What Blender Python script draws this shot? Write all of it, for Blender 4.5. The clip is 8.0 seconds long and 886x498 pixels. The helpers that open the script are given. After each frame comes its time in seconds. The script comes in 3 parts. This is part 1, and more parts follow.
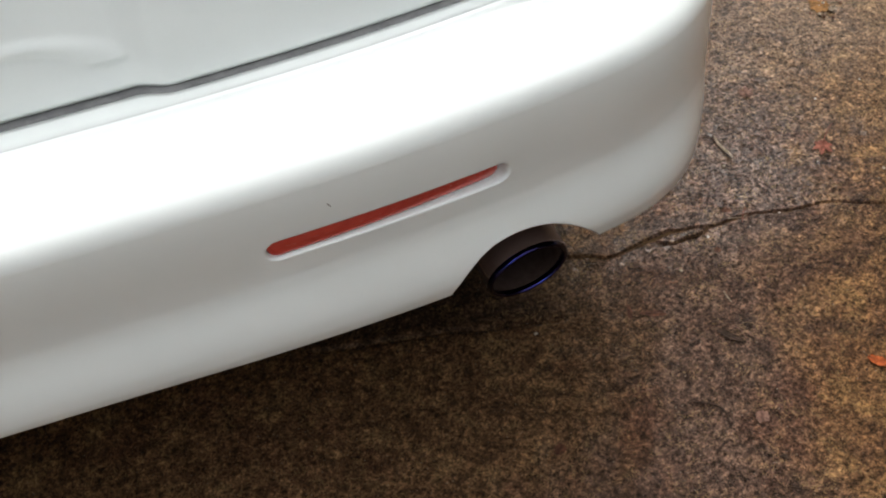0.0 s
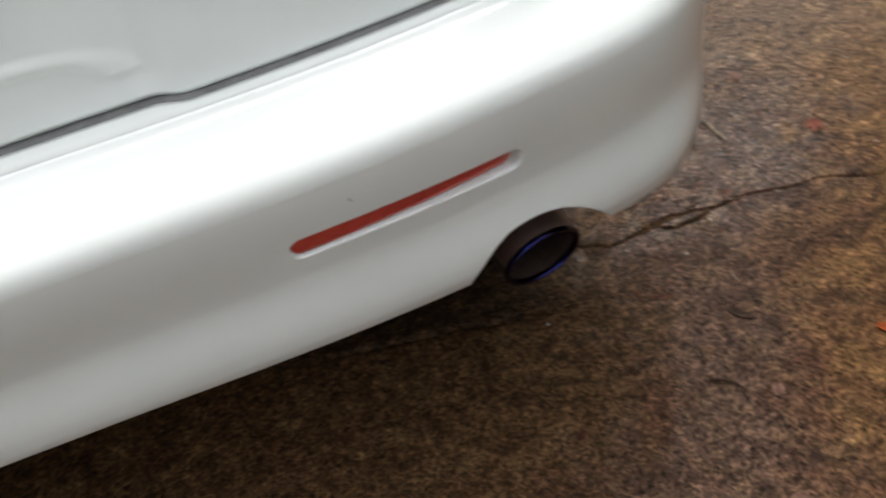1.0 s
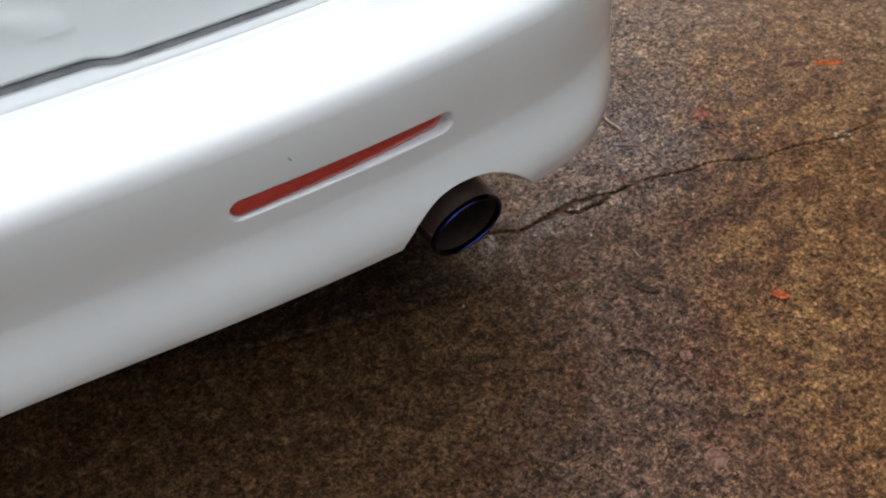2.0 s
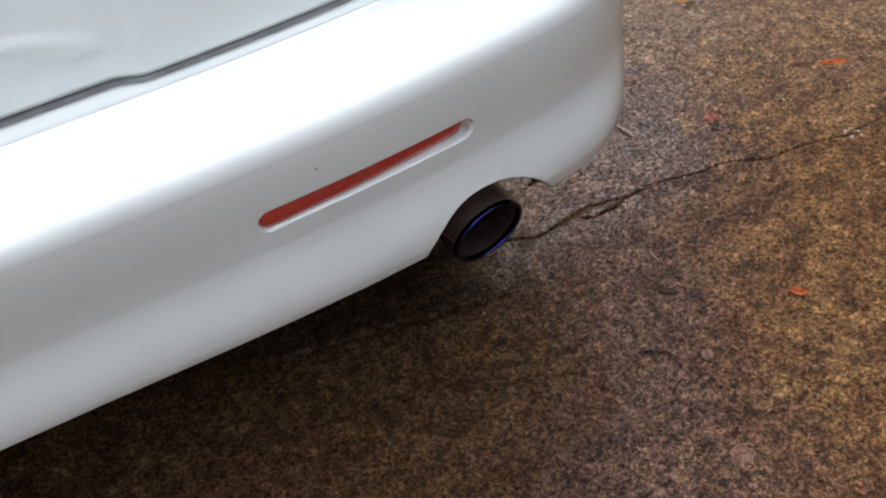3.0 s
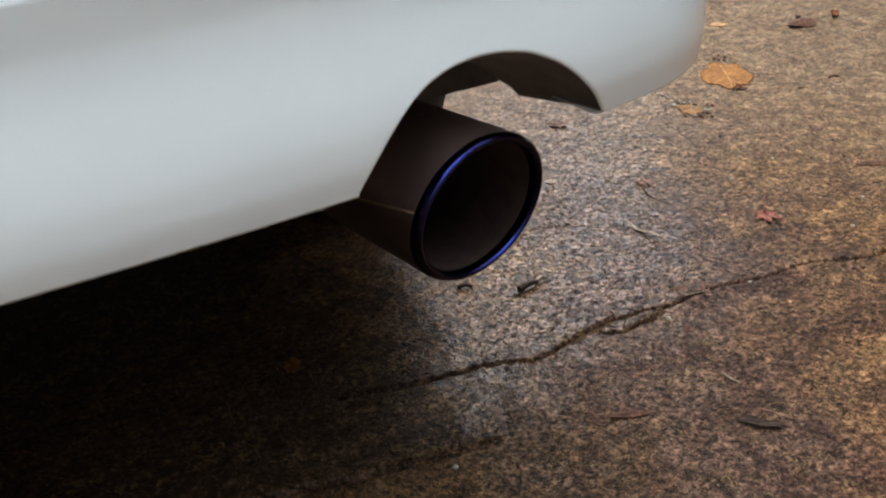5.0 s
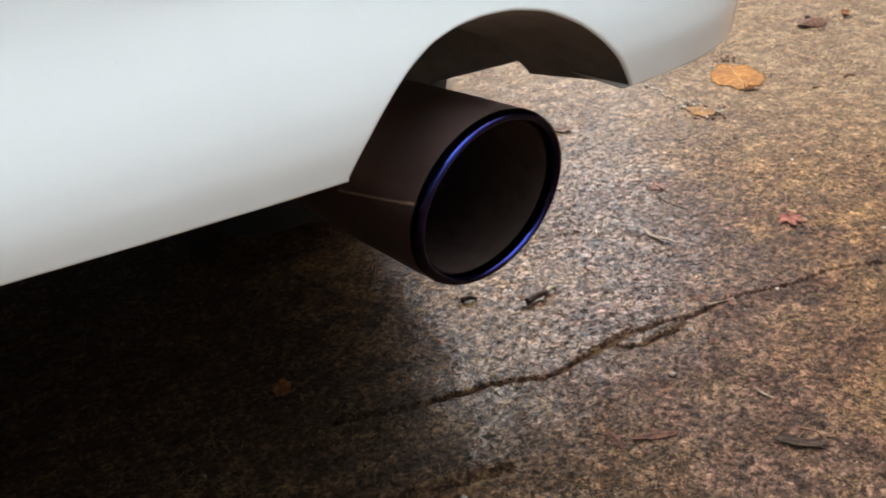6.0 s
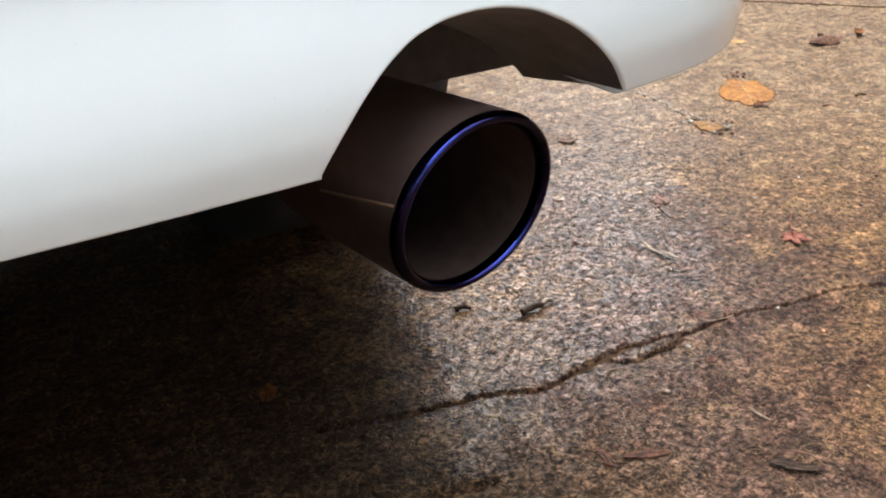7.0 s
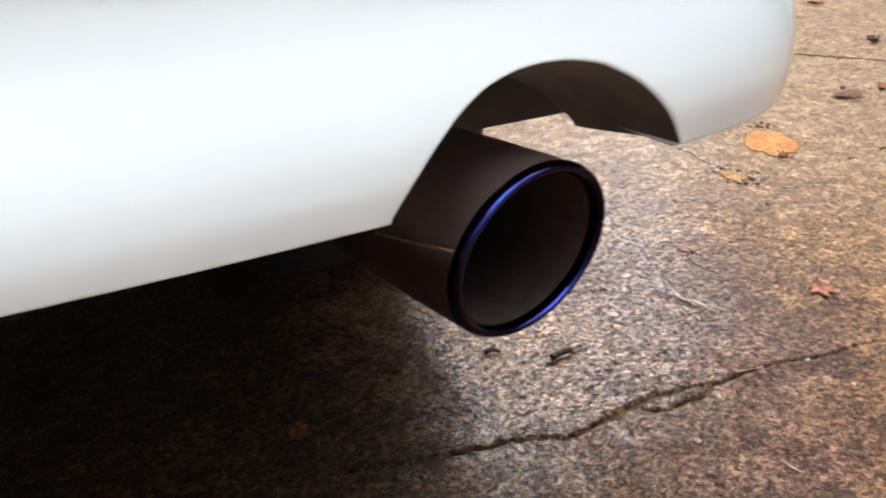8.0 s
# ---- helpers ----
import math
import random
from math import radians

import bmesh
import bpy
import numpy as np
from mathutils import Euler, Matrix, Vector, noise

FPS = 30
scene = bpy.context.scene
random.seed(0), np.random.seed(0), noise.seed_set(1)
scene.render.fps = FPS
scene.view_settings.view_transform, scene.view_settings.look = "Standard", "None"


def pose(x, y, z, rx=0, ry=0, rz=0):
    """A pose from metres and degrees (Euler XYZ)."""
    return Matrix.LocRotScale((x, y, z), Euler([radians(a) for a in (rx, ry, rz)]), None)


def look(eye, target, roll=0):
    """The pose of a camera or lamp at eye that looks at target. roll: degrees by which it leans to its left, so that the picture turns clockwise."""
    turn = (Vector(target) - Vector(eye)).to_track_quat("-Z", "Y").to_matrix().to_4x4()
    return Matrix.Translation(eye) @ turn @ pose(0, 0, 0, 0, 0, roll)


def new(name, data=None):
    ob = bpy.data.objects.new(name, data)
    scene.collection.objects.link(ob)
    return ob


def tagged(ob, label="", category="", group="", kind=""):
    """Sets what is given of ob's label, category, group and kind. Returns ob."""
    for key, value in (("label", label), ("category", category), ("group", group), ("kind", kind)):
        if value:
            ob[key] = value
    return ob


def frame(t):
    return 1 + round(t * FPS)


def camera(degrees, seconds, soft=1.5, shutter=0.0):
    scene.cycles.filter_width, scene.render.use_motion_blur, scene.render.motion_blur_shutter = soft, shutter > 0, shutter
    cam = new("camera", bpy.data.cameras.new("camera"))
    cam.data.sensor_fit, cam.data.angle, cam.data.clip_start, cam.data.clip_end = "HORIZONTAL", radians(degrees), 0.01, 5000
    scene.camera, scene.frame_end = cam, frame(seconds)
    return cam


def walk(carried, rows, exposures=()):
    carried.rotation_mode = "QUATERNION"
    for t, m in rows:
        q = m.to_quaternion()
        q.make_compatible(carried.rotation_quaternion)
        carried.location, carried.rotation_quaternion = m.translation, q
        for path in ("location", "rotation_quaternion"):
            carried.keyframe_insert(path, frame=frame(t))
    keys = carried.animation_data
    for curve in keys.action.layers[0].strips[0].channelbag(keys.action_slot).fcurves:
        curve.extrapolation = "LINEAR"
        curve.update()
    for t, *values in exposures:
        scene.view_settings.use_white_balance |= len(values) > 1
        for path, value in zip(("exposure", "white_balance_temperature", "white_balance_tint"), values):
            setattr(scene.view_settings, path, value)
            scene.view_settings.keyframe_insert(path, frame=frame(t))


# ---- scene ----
cam = camera(46.2, 8.0, soft=2.0, shutter=0.6)
PATH = [
    (0, (-0.1204, -0.6381, 1.1403), (0.1201, 0.6668, -0.3562), -8.93),
    (0.5, (-0.1255, -0.6432, 1.1429), (0.0962, 0.6667, -0.352), -9.22),
    (0.8, (-0.1515, -0.6474, 1.1354), (0.0613, 0.6639, -0.3596), -10.29),
    (1, (-0.1624, -0.6551, 1.1389), (0.1183, 0.6618, -0.3399), -11.50),
    (1.2, (-0.1755, -0.6603, 1.1283), (0.2006, 0.6125, -0.3679), -8.68),
    (2.3, (-0.2667, -0.7022, 1.1122), (0.294, 0.5712, -0.3244), -6.08),
    (2.5, (-0.2699, -0.7031, 1.1132), (0.291, 0.5757, -0.3186), -7.04),
    (3, (-0.2771, -0.7016, 1.1154), (0.2648, 0.5891, -0.313), -7.32),
    (3.5, (-0.2698, -0.6517, 1.0316), (0.2608, 0.6617, -0.3803), -8.26),
    (3.7, (-0.2724, -0.6031, 0.9529), (0.332, 0.7552, -0.3849), -8.82),
    (3.9, (-0.2375, -0.5506, 0.8996), (0.3774, 0.8419, -0.3977), -7.42),
    (4, (-0.2269, -0.5275, 0.8524), (0.3986, 0.9052, -0.395), -7.05),
    (4.2, (-0.216, -0.4764, 0.766), (0.4695, 0.9715, -0.4313), -3.99),
    (4.3, (-0.218, -0.4684, 0.7219), (0.5131, 1.0345, -0.3766), -3.20),
    (4.4, (-0.218, -0.4598, 0.671), (0.5466, 1.074, -0.3598), -3.50),
    (4.5, (-0.2179, -0.4493, 0.6416), (0.5682, 1.0813, -0.3777), -3.81),
    (4.7, (-0.2052, -0.4323, 0.5937), (0.642, 1.1112, -0.3549), -4.16),
    (5.8, (-0.1718, -0.3554, 0.5005), (0.7268, 1.1835, -0.4075), -3.28),
    (6, (-0.16, -0.3478, 0.4955), (0.7336, 1.2032, -0.3965), -4.36),
    (6.5, (-0.1468, -0.341, 0.4874), (0.7436, 1.2175, -0.3947), -3.21),
    (7, (-0.1415, -0.3413, 0.4849), (0.7424, 1.2254, -0.3893), -2.77),
    (7.5, (-0.145, -0.3431, 0.4939), (0.7433, 1.2328, -0.359), -1.98),
    (7.7, (-0.1505, -0.3413, 0.4896), (0.7529, 1.2568, -0.3041), -2.42),
    (8, (-0.1628, -0.3332, 0.4904), (0.7262, 1.2673, -0.3146), -1.36),
]
walk(cam, [(t, look(eye, target, roll)) for t, eye, target, roll in PATH],
     exposures=[(0.0, 0.55, 6650, 7), (0.6, 0.42, 6650, 7), (1.2, 0.36, 6650, 8), (2.3, 0.53, 6160, 10), (3.5, 0.58, 6130, 10), (4.5, 0.76, 6090, 6), (6.0, 1.44, 6200, 6), (7.0, 1.60, 6190, 7), (8.0, 1.82, 6180, 8)])

# ---- world and sun: a bright overcast sky ----
world = bpy.data.worlds.new("overcast")
scene.world = world
world.use_nodes = True
wt = world.node_tree
wt.nodes.clear()
sky = wt.nodes.new("ShaderNodeTexSky")
sky.sky_type = "NISHITA"
sky.sun_disc = False
sky.sun_elevation = radians(60)
sky.sun_rotation = radians(37)
sky.air_density, sky.dust_density, sky.ozone_density = 1.0, 4.0, 1.0
grey = wt.nodes.new("ShaderNodeHueSaturation")
grey.inputs["Saturation"].default_value = 0.22
back = wt.nodes.new("ShaderNodeBackground")
back.inputs["Strength"].default_value = 0.45
wout = wt.nodes.new("ShaderNodeOutputWorld")
wt.links.new(sky.outputs[0], grey.inputs["Color"])
wt.links.new(grey.outputs[0], back.inputs["Color"])
wt.links.new(back.outputs[0], wout.inputs["Surface"])

sun_data = bpy.data.lights.new("sun", "SUN")
sun_data.energy, sun_data.angle, sun_data.color = 0.15, radians(34), (1.0, 0.985, 0.96)
sun = new("sun", sun_data)
sun.matrix_world = look((1.8, 2.4, 5.2), (0, 0, 0))


# ---- materials ----
class Mat:
    """A node material with short helpers."""

    def __init__(self, name, rough=0.5, metal=0.0, color=(0.5, 0.5, 0.5)):
        self.m = bpy.data.materials.new(name)
        self.m.use_nodes = True
        self.t = self.m.node_tree
        self.p = self.t.nodes["Principled BSDF"]
        self.p.inputs["Roughness"].default_value = rough
        self.p.inputs["Metallic"].default_value = metal
        self.p.inputs["Base Color"].default_value = (*color, 1)
        self.co = self.t.nodes.new("ShaderNodeTexCoord").outputs["Object"]

    def put(self, name, value):
        if isinstance(value, (int, float)):
            self.p.inputs[name].default_value = value
        elif isinstance(value, tuple):
            self.p.inputs[name].default_value = (*value, 1) if len(value) == 3 else value
        else:
            self.t.links.new(value, self.p.inputs[name])
        return self

    def noise(self, scale, detail=4.0, rough=0.55, warp=0.0, vec=None):
        n = self.t.nodes.new("ShaderNodeTexNoise")
        n.inputs["Scale"].default_value, n.inputs["Detail"].default_value = scale, detail
        n.inputs["Roughness"].default_value, n.inputs["Distortion"].default_value = rough, warp
        self.t.links.new(vec or self.co, n.inputs["Vector"])
        return n.outputs["Fac"]

    def cells(self, scale, feature="F1", out="Distance", vec=None, jitter=1.0):
        n = self.t.nodes.new("ShaderNodeTexVoronoi")
        n.feature = feature
        n.inputs["Scale"].default_value = scale
        n.inputs["Randomness"].default_value = jitter
        self.t.links.new(vec or self.co, n.inputs["Vector"])
        return n.outputs[out]

    def ramp(self, fac, stops):
        n = self.t.nodes.new("ShaderNodeValToRGB")
        e = n.color_ramp.elements
        while len(e) < len(stops):
            e.new(0.5)
        for k, (at, c) in enumerate(stops):
            e[k].position = at
            e[k].color = (c, c, c, 1) if isinstance(c, (int, float)) else (*c, 1)
        self.t.links.new(fac, n.inputs["Fac"])
        return n.outputs["Color"]

    def mix(self, fac, a, b, kind="MIX"):
        n = self.t.nodes.new("ShaderNodeMix")
        n.data_type, n.blend_type = "RGBA", kind
        n.clamp_factor = True
        for v, s in ((fac, n.inputs[0]), (a, n.inputs[6]), (b, n.inputs[7])):
            if isinstance(v, (int, float)):
                s.default_value = v if s == n.inputs[0] else (v, v, v, 1)
            elif isinstance(v, tuple):
                s.default_value = (*v, 1)
            else:
                self.t.links.new(v, s)
        return n.outputs[2]

    def math(self, op, a, b=0.0):
        n = self.t.nodes.new("ShaderNodeMath")
        n.operation = op
        for v, s in ((a, n.inputs[0]), (b, n.inputs[1])):
            if isinstance(v, (int, float)):
                s.default_value = v
            else:
                self.t.links.new(v, s)
        return n.outputs[0]

    def bump(self, height, strength=0.3, distance=0.002, under=None):
        n = self.t.nodes.new("ShaderNodeBump")
        n.inputs["Strength"].default_value, n.inputs["Distance"].default_value = strength, distance
        self.t.links.new(height, n.inputs["Height"])
        if under is not None:
            self.t.links.new(under, n.inputs["Normal"])
        self.t.links.new(n.outputs[0], self.p.inputs["Normal"])
        return n.outputs[0]


def white_paint():
    m = Mat("white_car_paint", rough=0.32)
    film = m.ramp(m.noise(9.0, 5.0), [(0.35, (0.745, 0.780, 0.762)), (0.7, (0.78, 0.815, 0.798))])
    dust = m.ramp(m.noise(420.0, 2.0), [(0.70, 0.0), (0.80, 0.25)])
    m.put("Base Color", m.mix(dust, film, (0.55, 0.53, 0.49)))
    m.put("Coat Weight", 1.0).put("Coat Roughness", 0.06)
    m.put("Roughness", m.ramp(m.noise(30.0), [(0.3, 0.28), (0.7, 0.38)]))
    return m.m


def red_plastic():
    m = Mat("red_reflector_plastic", rough=0.22)
    grid = m.cells(620.0, "DISTANCE_TO_EDGE", jitter=0.15)
    m.put("Base Color", m.mix(m.ramp(grid, [(0.0, 0.0), (0.25, 1.0)]), (0.46, 0.042, 0.030), (0.55, 0.065, 0.048)))
    m.put("Coat Weight", 0.6).put("Coat Roughness", 0.12)
    m.bump(grid, 0.04, 0.0004)
    return m.m


def dark_plastic(name, c, rough=0.6):
    m = Mat(name, rough=rough)
    n = m.noise(60.0, 5.0)
    m.put("Base Color", m.ramp(n, [(0.3, tuple(0.7 * v for v in c)), (0.7, tuple(1.3 * v for v in c))]))
    m.bump(m.noise(500.0, 2.0), 0.2, 0.0006)
    return m.m


def burnt_metal():
    """Heat-browned steel, with shade painted onto its lower half."""
    m = Mat("burnt_steel", rough=0.38, metal=0.35)
    axes = m.t.nodes.new("ShaderNodeSeparateXYZ")
    m.t.links.new(m.co, axes.inputs[0])
    brown = m.ramp(m.noise(14.0, 4.0), [(0.3, (0.165, 0.110, 0.095)), (0.7, (0.235, 0.160, 0.140))])
    # the tip's shaded underside is put into the colour by height
    low_shade = m.ramp(m.math("ADD", m.math("MULTIPLY", axes.outputs[2], 20.0), m.math("MULTIPLY", m.noise(30.0, 4.0), 0.3)), [(0.22, 0.8), (0.50, 0.0)])
    m.put("Base Color", m.mix(low_shade, brown, (0.026, 0.018, 0.015)))
    m.put("Specular IOR Level", 0.25)
    m.put("Roughness", m.ramp(m.noise(70.0, 4.0), [(0.3, 0.36), (0.75, 0.46)]))
    return m.m


def blued_metal():
    """Heat-blued rim, purple-black, with bright blue highlight arcs painted round the mouth."""
    m = Mat("blued_titanium", rough=0.09, metal=1.0)
    axes = m.t.nodes.new("ShaderNodeSeparateXYZ")
    m.t.links.new(m.co, axes.inputs[0])
    highlight = m.math("MULTIPLY", m.math("MULTIPLY", axes.outputs[0], axes.outputs[2]), -420.0)
    highlight = m.math("ADD", highlight, m.math("MULTIPLY", m.noise(16.0, 3.0), 0.5))
    m.put("Base Color", m.ramp(highlight, [(0.12, (0.020, 0.017, 0.052)), (0.52, (0.028, 0.027, 0.12)), (0.95, (0.105, 0.17, 0.86))]))
    return m.m


def soot():
    m = Mat("exhaust_soot", rough=0.9)
    m.put("Base Color", m.ramp(m.noise(90.0, 4.0), [(0.3, (0.036, 0.023, 0.019)), (0.7, (0.060, 0.041, 0.034))]))
    m.put("Specular IOR Level", 0.1)
    return m.m


def concrete():
    m = Mat("wet_mottled_concrete", rough=0.6)
    axes = m.t.nodes.new("ShaderNodeSeparateXYZ")
    m.t.links.new(m.co, axes.inputs[0])
    big = m.noise(3.2, 5.0, 0.6, 0.3)
    mid = m.noise(19.0, 6.0, 0.66, 0.4)
    blot = m.noise(54.0, 5.0, 0.68, 0.5)
    grit = m.noise(150.0, 5.0, 0.64, 0.5)
    worm = m.math("ABSOLUTE", m.math("SUBTRACT", m.noise(115.0, 3.0, 0.6, 0.9), 0.5))
    speck = m.noise(260.0, 3.0, 0.6, 0.3)
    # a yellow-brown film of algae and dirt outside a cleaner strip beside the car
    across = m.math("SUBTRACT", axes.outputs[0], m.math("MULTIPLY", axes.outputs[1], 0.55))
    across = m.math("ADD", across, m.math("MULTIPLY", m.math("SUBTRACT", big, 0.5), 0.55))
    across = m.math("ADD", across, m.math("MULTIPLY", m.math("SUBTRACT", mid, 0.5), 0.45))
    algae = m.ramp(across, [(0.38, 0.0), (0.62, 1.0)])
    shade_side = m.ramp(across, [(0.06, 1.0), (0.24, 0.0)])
    # by position alone, the tone turns paler and more even away from the car
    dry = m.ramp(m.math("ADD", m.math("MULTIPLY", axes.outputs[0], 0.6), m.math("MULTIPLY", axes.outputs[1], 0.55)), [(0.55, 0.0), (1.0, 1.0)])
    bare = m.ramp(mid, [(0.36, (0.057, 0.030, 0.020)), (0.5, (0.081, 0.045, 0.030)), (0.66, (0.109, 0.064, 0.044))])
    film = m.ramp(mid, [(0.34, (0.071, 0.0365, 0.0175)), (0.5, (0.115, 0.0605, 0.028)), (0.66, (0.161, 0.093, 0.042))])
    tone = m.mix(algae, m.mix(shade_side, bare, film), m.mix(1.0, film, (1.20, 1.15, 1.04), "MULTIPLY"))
    tone = m.mix(m.ramp(m.noise(7.5, 4.0, 0.6, 0.5), [(0.52, 0.0), (0.68, 0.55)]), tone, (0.085, 0.036, 0.020))
    # shade under the car is painted into the concrete beyond the dark seam
    edge_line = m.math("ADD", axes.outputs[1], m.math("MULTIPLY", axes.outputs[0], 0.215))
    edge_line = m.math("ADD", edge_line, m.math("MULTIPLY", m.math("SUBTRACT", mid, 0.5), 0.06))
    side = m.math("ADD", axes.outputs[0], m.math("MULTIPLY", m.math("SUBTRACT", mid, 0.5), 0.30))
    under_shade = m.mix(1.0, m.ramp(edge_line, [(0.195, 0.0), (0.235, 1.0)]), m.ramp(side, [(0.13, 1.0), (0.25, 0.0)]), "MULTIPLY")
    tone = m.mix(m.mix(1.0, under_shade, 0.8, "MULTIPLY"), tone, (0.034, 0.021, 0.014))
    tone = m.mix(m.ramp(dry, [(0.0, 0.0), (1.0, 0.85)]), tone, m.ramp(mid, [(0.36, (0.175, 0.108, 0.064)), (0.64, (0.265, 0.178, 0.108))]))
    tone = m.mix(1.0, tone, m.ramp(blot, [(0.34, 0.45), (0.5, 1.0), (0.66, 1.55)]), "MULTIPLY")
    tone = m.mix(m.ramp(dry, [(0.1, 1.0), (0.8, 0.6)]), tone, m.ramp(grit, [(0.35, 0.30), (0.45, 0.80), (0.55, 1.18), (0.65, 1.9)]), "MULTIPLY")
    tone = m.mix(1.0, tone, m.ramp(worm, [(0.0, 0.26), (0.022, 0.58), (0.05, 1.0)]), "MULTIPLY")
    strand = m.math("ABSOLUTE", m.math("SUBTRACT", m.noise(95.0, 3.0, 0.6, 0.6), 0.5))
    tone = m.mix(1.0, tone, m.ramp(strand, [(0.0, 1.55), (0.018, 1.30), (0.05, 0.92)]), "MULTIPLY")
    moss = m.mix(1.0, m.ramp(strand, [(0.008, 1.0), (0.022, 0.0)]), m.ramp(m.noise(23.0, 3.0, 0.6), [(0.48, 0.0), (0.60, 0.55)]), "MULTIPLY")
    tone = m.mix(moss, tone, (0.25, 0.16, 0.066))
    tone = m.mix(m.ramp(speck, [(0.66, 0.0), (0.72, 0.7)]), tone, (0.30, 0.235, 0.17))
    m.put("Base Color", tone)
    m.put("Roughness", m.ramp(blot, [(0.3, 0.45), (0.7, 0.7)]))
    wet = m.mix(1.0, m.ramp(grit, [(0.38, 0.0), (0.5, 0.75), (0.6, 1.0)]), m.ramp(worm, [(0.0, 0.0), (0.05, 1.0)]), "MULTIPLY")
    wet = m.mix(1.0, wet, m.mix(algae, 0.44, 0.16), "MULTIPLY")
    wet = m.mix(1.0, wet, m.ramp(m.math("ADD", axes.outputs[1], m.math("MULTIPLY", mid, 0.08)), [(0.20, 0.14), (0.34, 1.0)]), "MULTIPLY")
    m.put("Coat Weight", wet).put("Specular IOR Level", 0.06).put("Coat Roughness", 0.07).put("Coat IOR", 1.40)
    height = m.math("ADD", m.math("MULTIPLY", grit, 0.8), m.math("ADD", m.math("MULTIPLY", blot, 0.6), m.math("MINIMUM", m.math("MULTIPLY", worm, 5.0), 0.35)))
    film = m.t.nodes.new("ShaderNodeBump")
    film.inputs["Strength"].default_value, film.inputs["Distance"].default_value = 1.0, 0.00036
    m.t.links.new(height, film.inputs["Height"])
    m.put("Coat Normal", film.outputs[0])
    m.bump(height, 1.0, 0.003)
    return m.m


def leaf_mat(name, a, b, rough=0.62):
    m = Mat(name, rough=rough)
    tone = m.ramp(m.noise(55.0, 5.0, 0.65), [(0.3, a), (0.7, b)])
    m.put("Base Color", m.mix(1.0, tone, m.ramp(m.noise(190.0, 4.0, 0.68), [(0.36, 0.60), (0.5, 1.0), (0.64, 1.5)]), "MULTIPLY"))
    m.put("Specular IOR Level", 0.10)
    m.bump(m.noise(220.0, 3.0), 0.7, 0.0015)
    return m.m


def plain(name, a, b, scale, rough):
    m = Mat(name, rough=rough)
    m.put("Base Color", m.ramp(m.noise(scale, 6.0, 0.6), [(0.3, a), (0.7, b)]))
    m.put("Specular IOR Level", 0.12)
    m.bump(m.noise(scale * 4, 4.0), 0.3, 0.004)
    return m.m


PAINT = white_paint()
RED = red_plastic()
LINER = dark_plastic("dark_grey_liner", (0.115, 0.100, 0.090), 0.55)
SPLASH = dark_plastic("muddy_splash_plastic", (0.085, 0.070, 0.060), 0.7)
BLACK = dark_plastic("black_underbody", (0.030, 0.024, 0.020), 0.85)
RUBBER = dark_plastic("tyre_rubber", (0.02, 0.02, 0.02), 0.8)
STEEL = burnt_metal()
BLUE = blued_metal()
SOOT = soot()
CHIP = plain("scuffed_primer", (0.30, 0.30, 0.28), (0.40, 0.39, 0.37), 300.0, 0.6)
GLINT = plain("tan_glint", (0.20, 0.135, 0.09), (0.32, 0.22, 0.15), 120.0, 0.45)
CONCRETE = concrete()
GROVE = plain("dark_wall_render", (0.055, 0.058, 0.055), (0.09, 0.092, 0.086), 1.3, 0.9)
PLASTER = plain("grey_plaster", (0.29, 0.285, 0.275), (0.36, 0.355, 0.34), 1.1, 0.9)
PALE_WALL = plain("pale_painted_wall", (0.66, 0.63, 0.59), (0.76, 0.73, 0.69), 1.4, 0.8)


# ---- mesh helpers ----
def mesh_object(name, verts, faces, material, smooth=True):
    me = bpy.data.meshes.new(name)
    me.from_pydata([tuple(map(float, v)) for v in verts], [], faces)
    me.materials.append(material)
    if smooth:
        me.polygons.foreach_set("use_smooth", [True] * len(me.polygons))
    me.update()
    return new(name, me)


def child(ob, parent, label=""):
    ob.parent = parent
    return tagged(ob, label) if label else ob


def grid_faces(rows, cols, closed=False):
    out = []
    for r in range(rows - 1):
        for c in range(cols if closed else cols - 1):
            d = (c + 1) % cols
            out.append((r * cols + c, r * cols + d, (r + 1) * cols + d, (r + 1) * cols + c))
    return out


def lathe(name, profile, material, centre, yaw=0.0, steps=96):
    """Turns (radius, y) pairs about a level axis along y."""
    verts = []
    for r, y in profile:
        for k in range(steps):
            a = 2 * math.pi * k / steps
            verts.append((r * math.cos(a), y, r * math.sin(a)))
    ob = mesh_object(name, verts, grid_faces(len(profile), steps, True), material)
    ob.matrix_world = pose(*centre, 0, 0, yaw)
    return ob


def tube(name, points, radius, material, steps=10, taper=1.0):
    """A round rod along points, its radius shrinking to taper times at the end."""
    pts = [Vector(p) for p in points]
    verts, n = [], len(pts)
    for k, p in enumerate(pts):
        ahead = (pts[min(k + 1, n - 1)] - pts[max(k - 1, 0)]).normalized()
        side = ahead.cross(Vector((0.013, 0.02, 1))).normalized()
        up = side.cross(ahead)
        r = radius * (1 + (taper - 1) * k / (n - 1))
        for j in range(steps):
            a = 2 * math.pi * j / steps
            verts.append(p + r * (math.cos(a) * side + math.sin(a) * up))
    faces = grid_faces(n, steps, True)
    faces += [tuple(range(steps - 1, -1, -1)), tuple(range((n - 1) * steps, n * steps))]
    return mesh_object(name, verts, faces, material)


def smoothstep(a, b, v):
    u = np.clip((np.asarray(v, float) - a) / (b - a), 0, 1)
    return u * u * (3 - 2 * u)


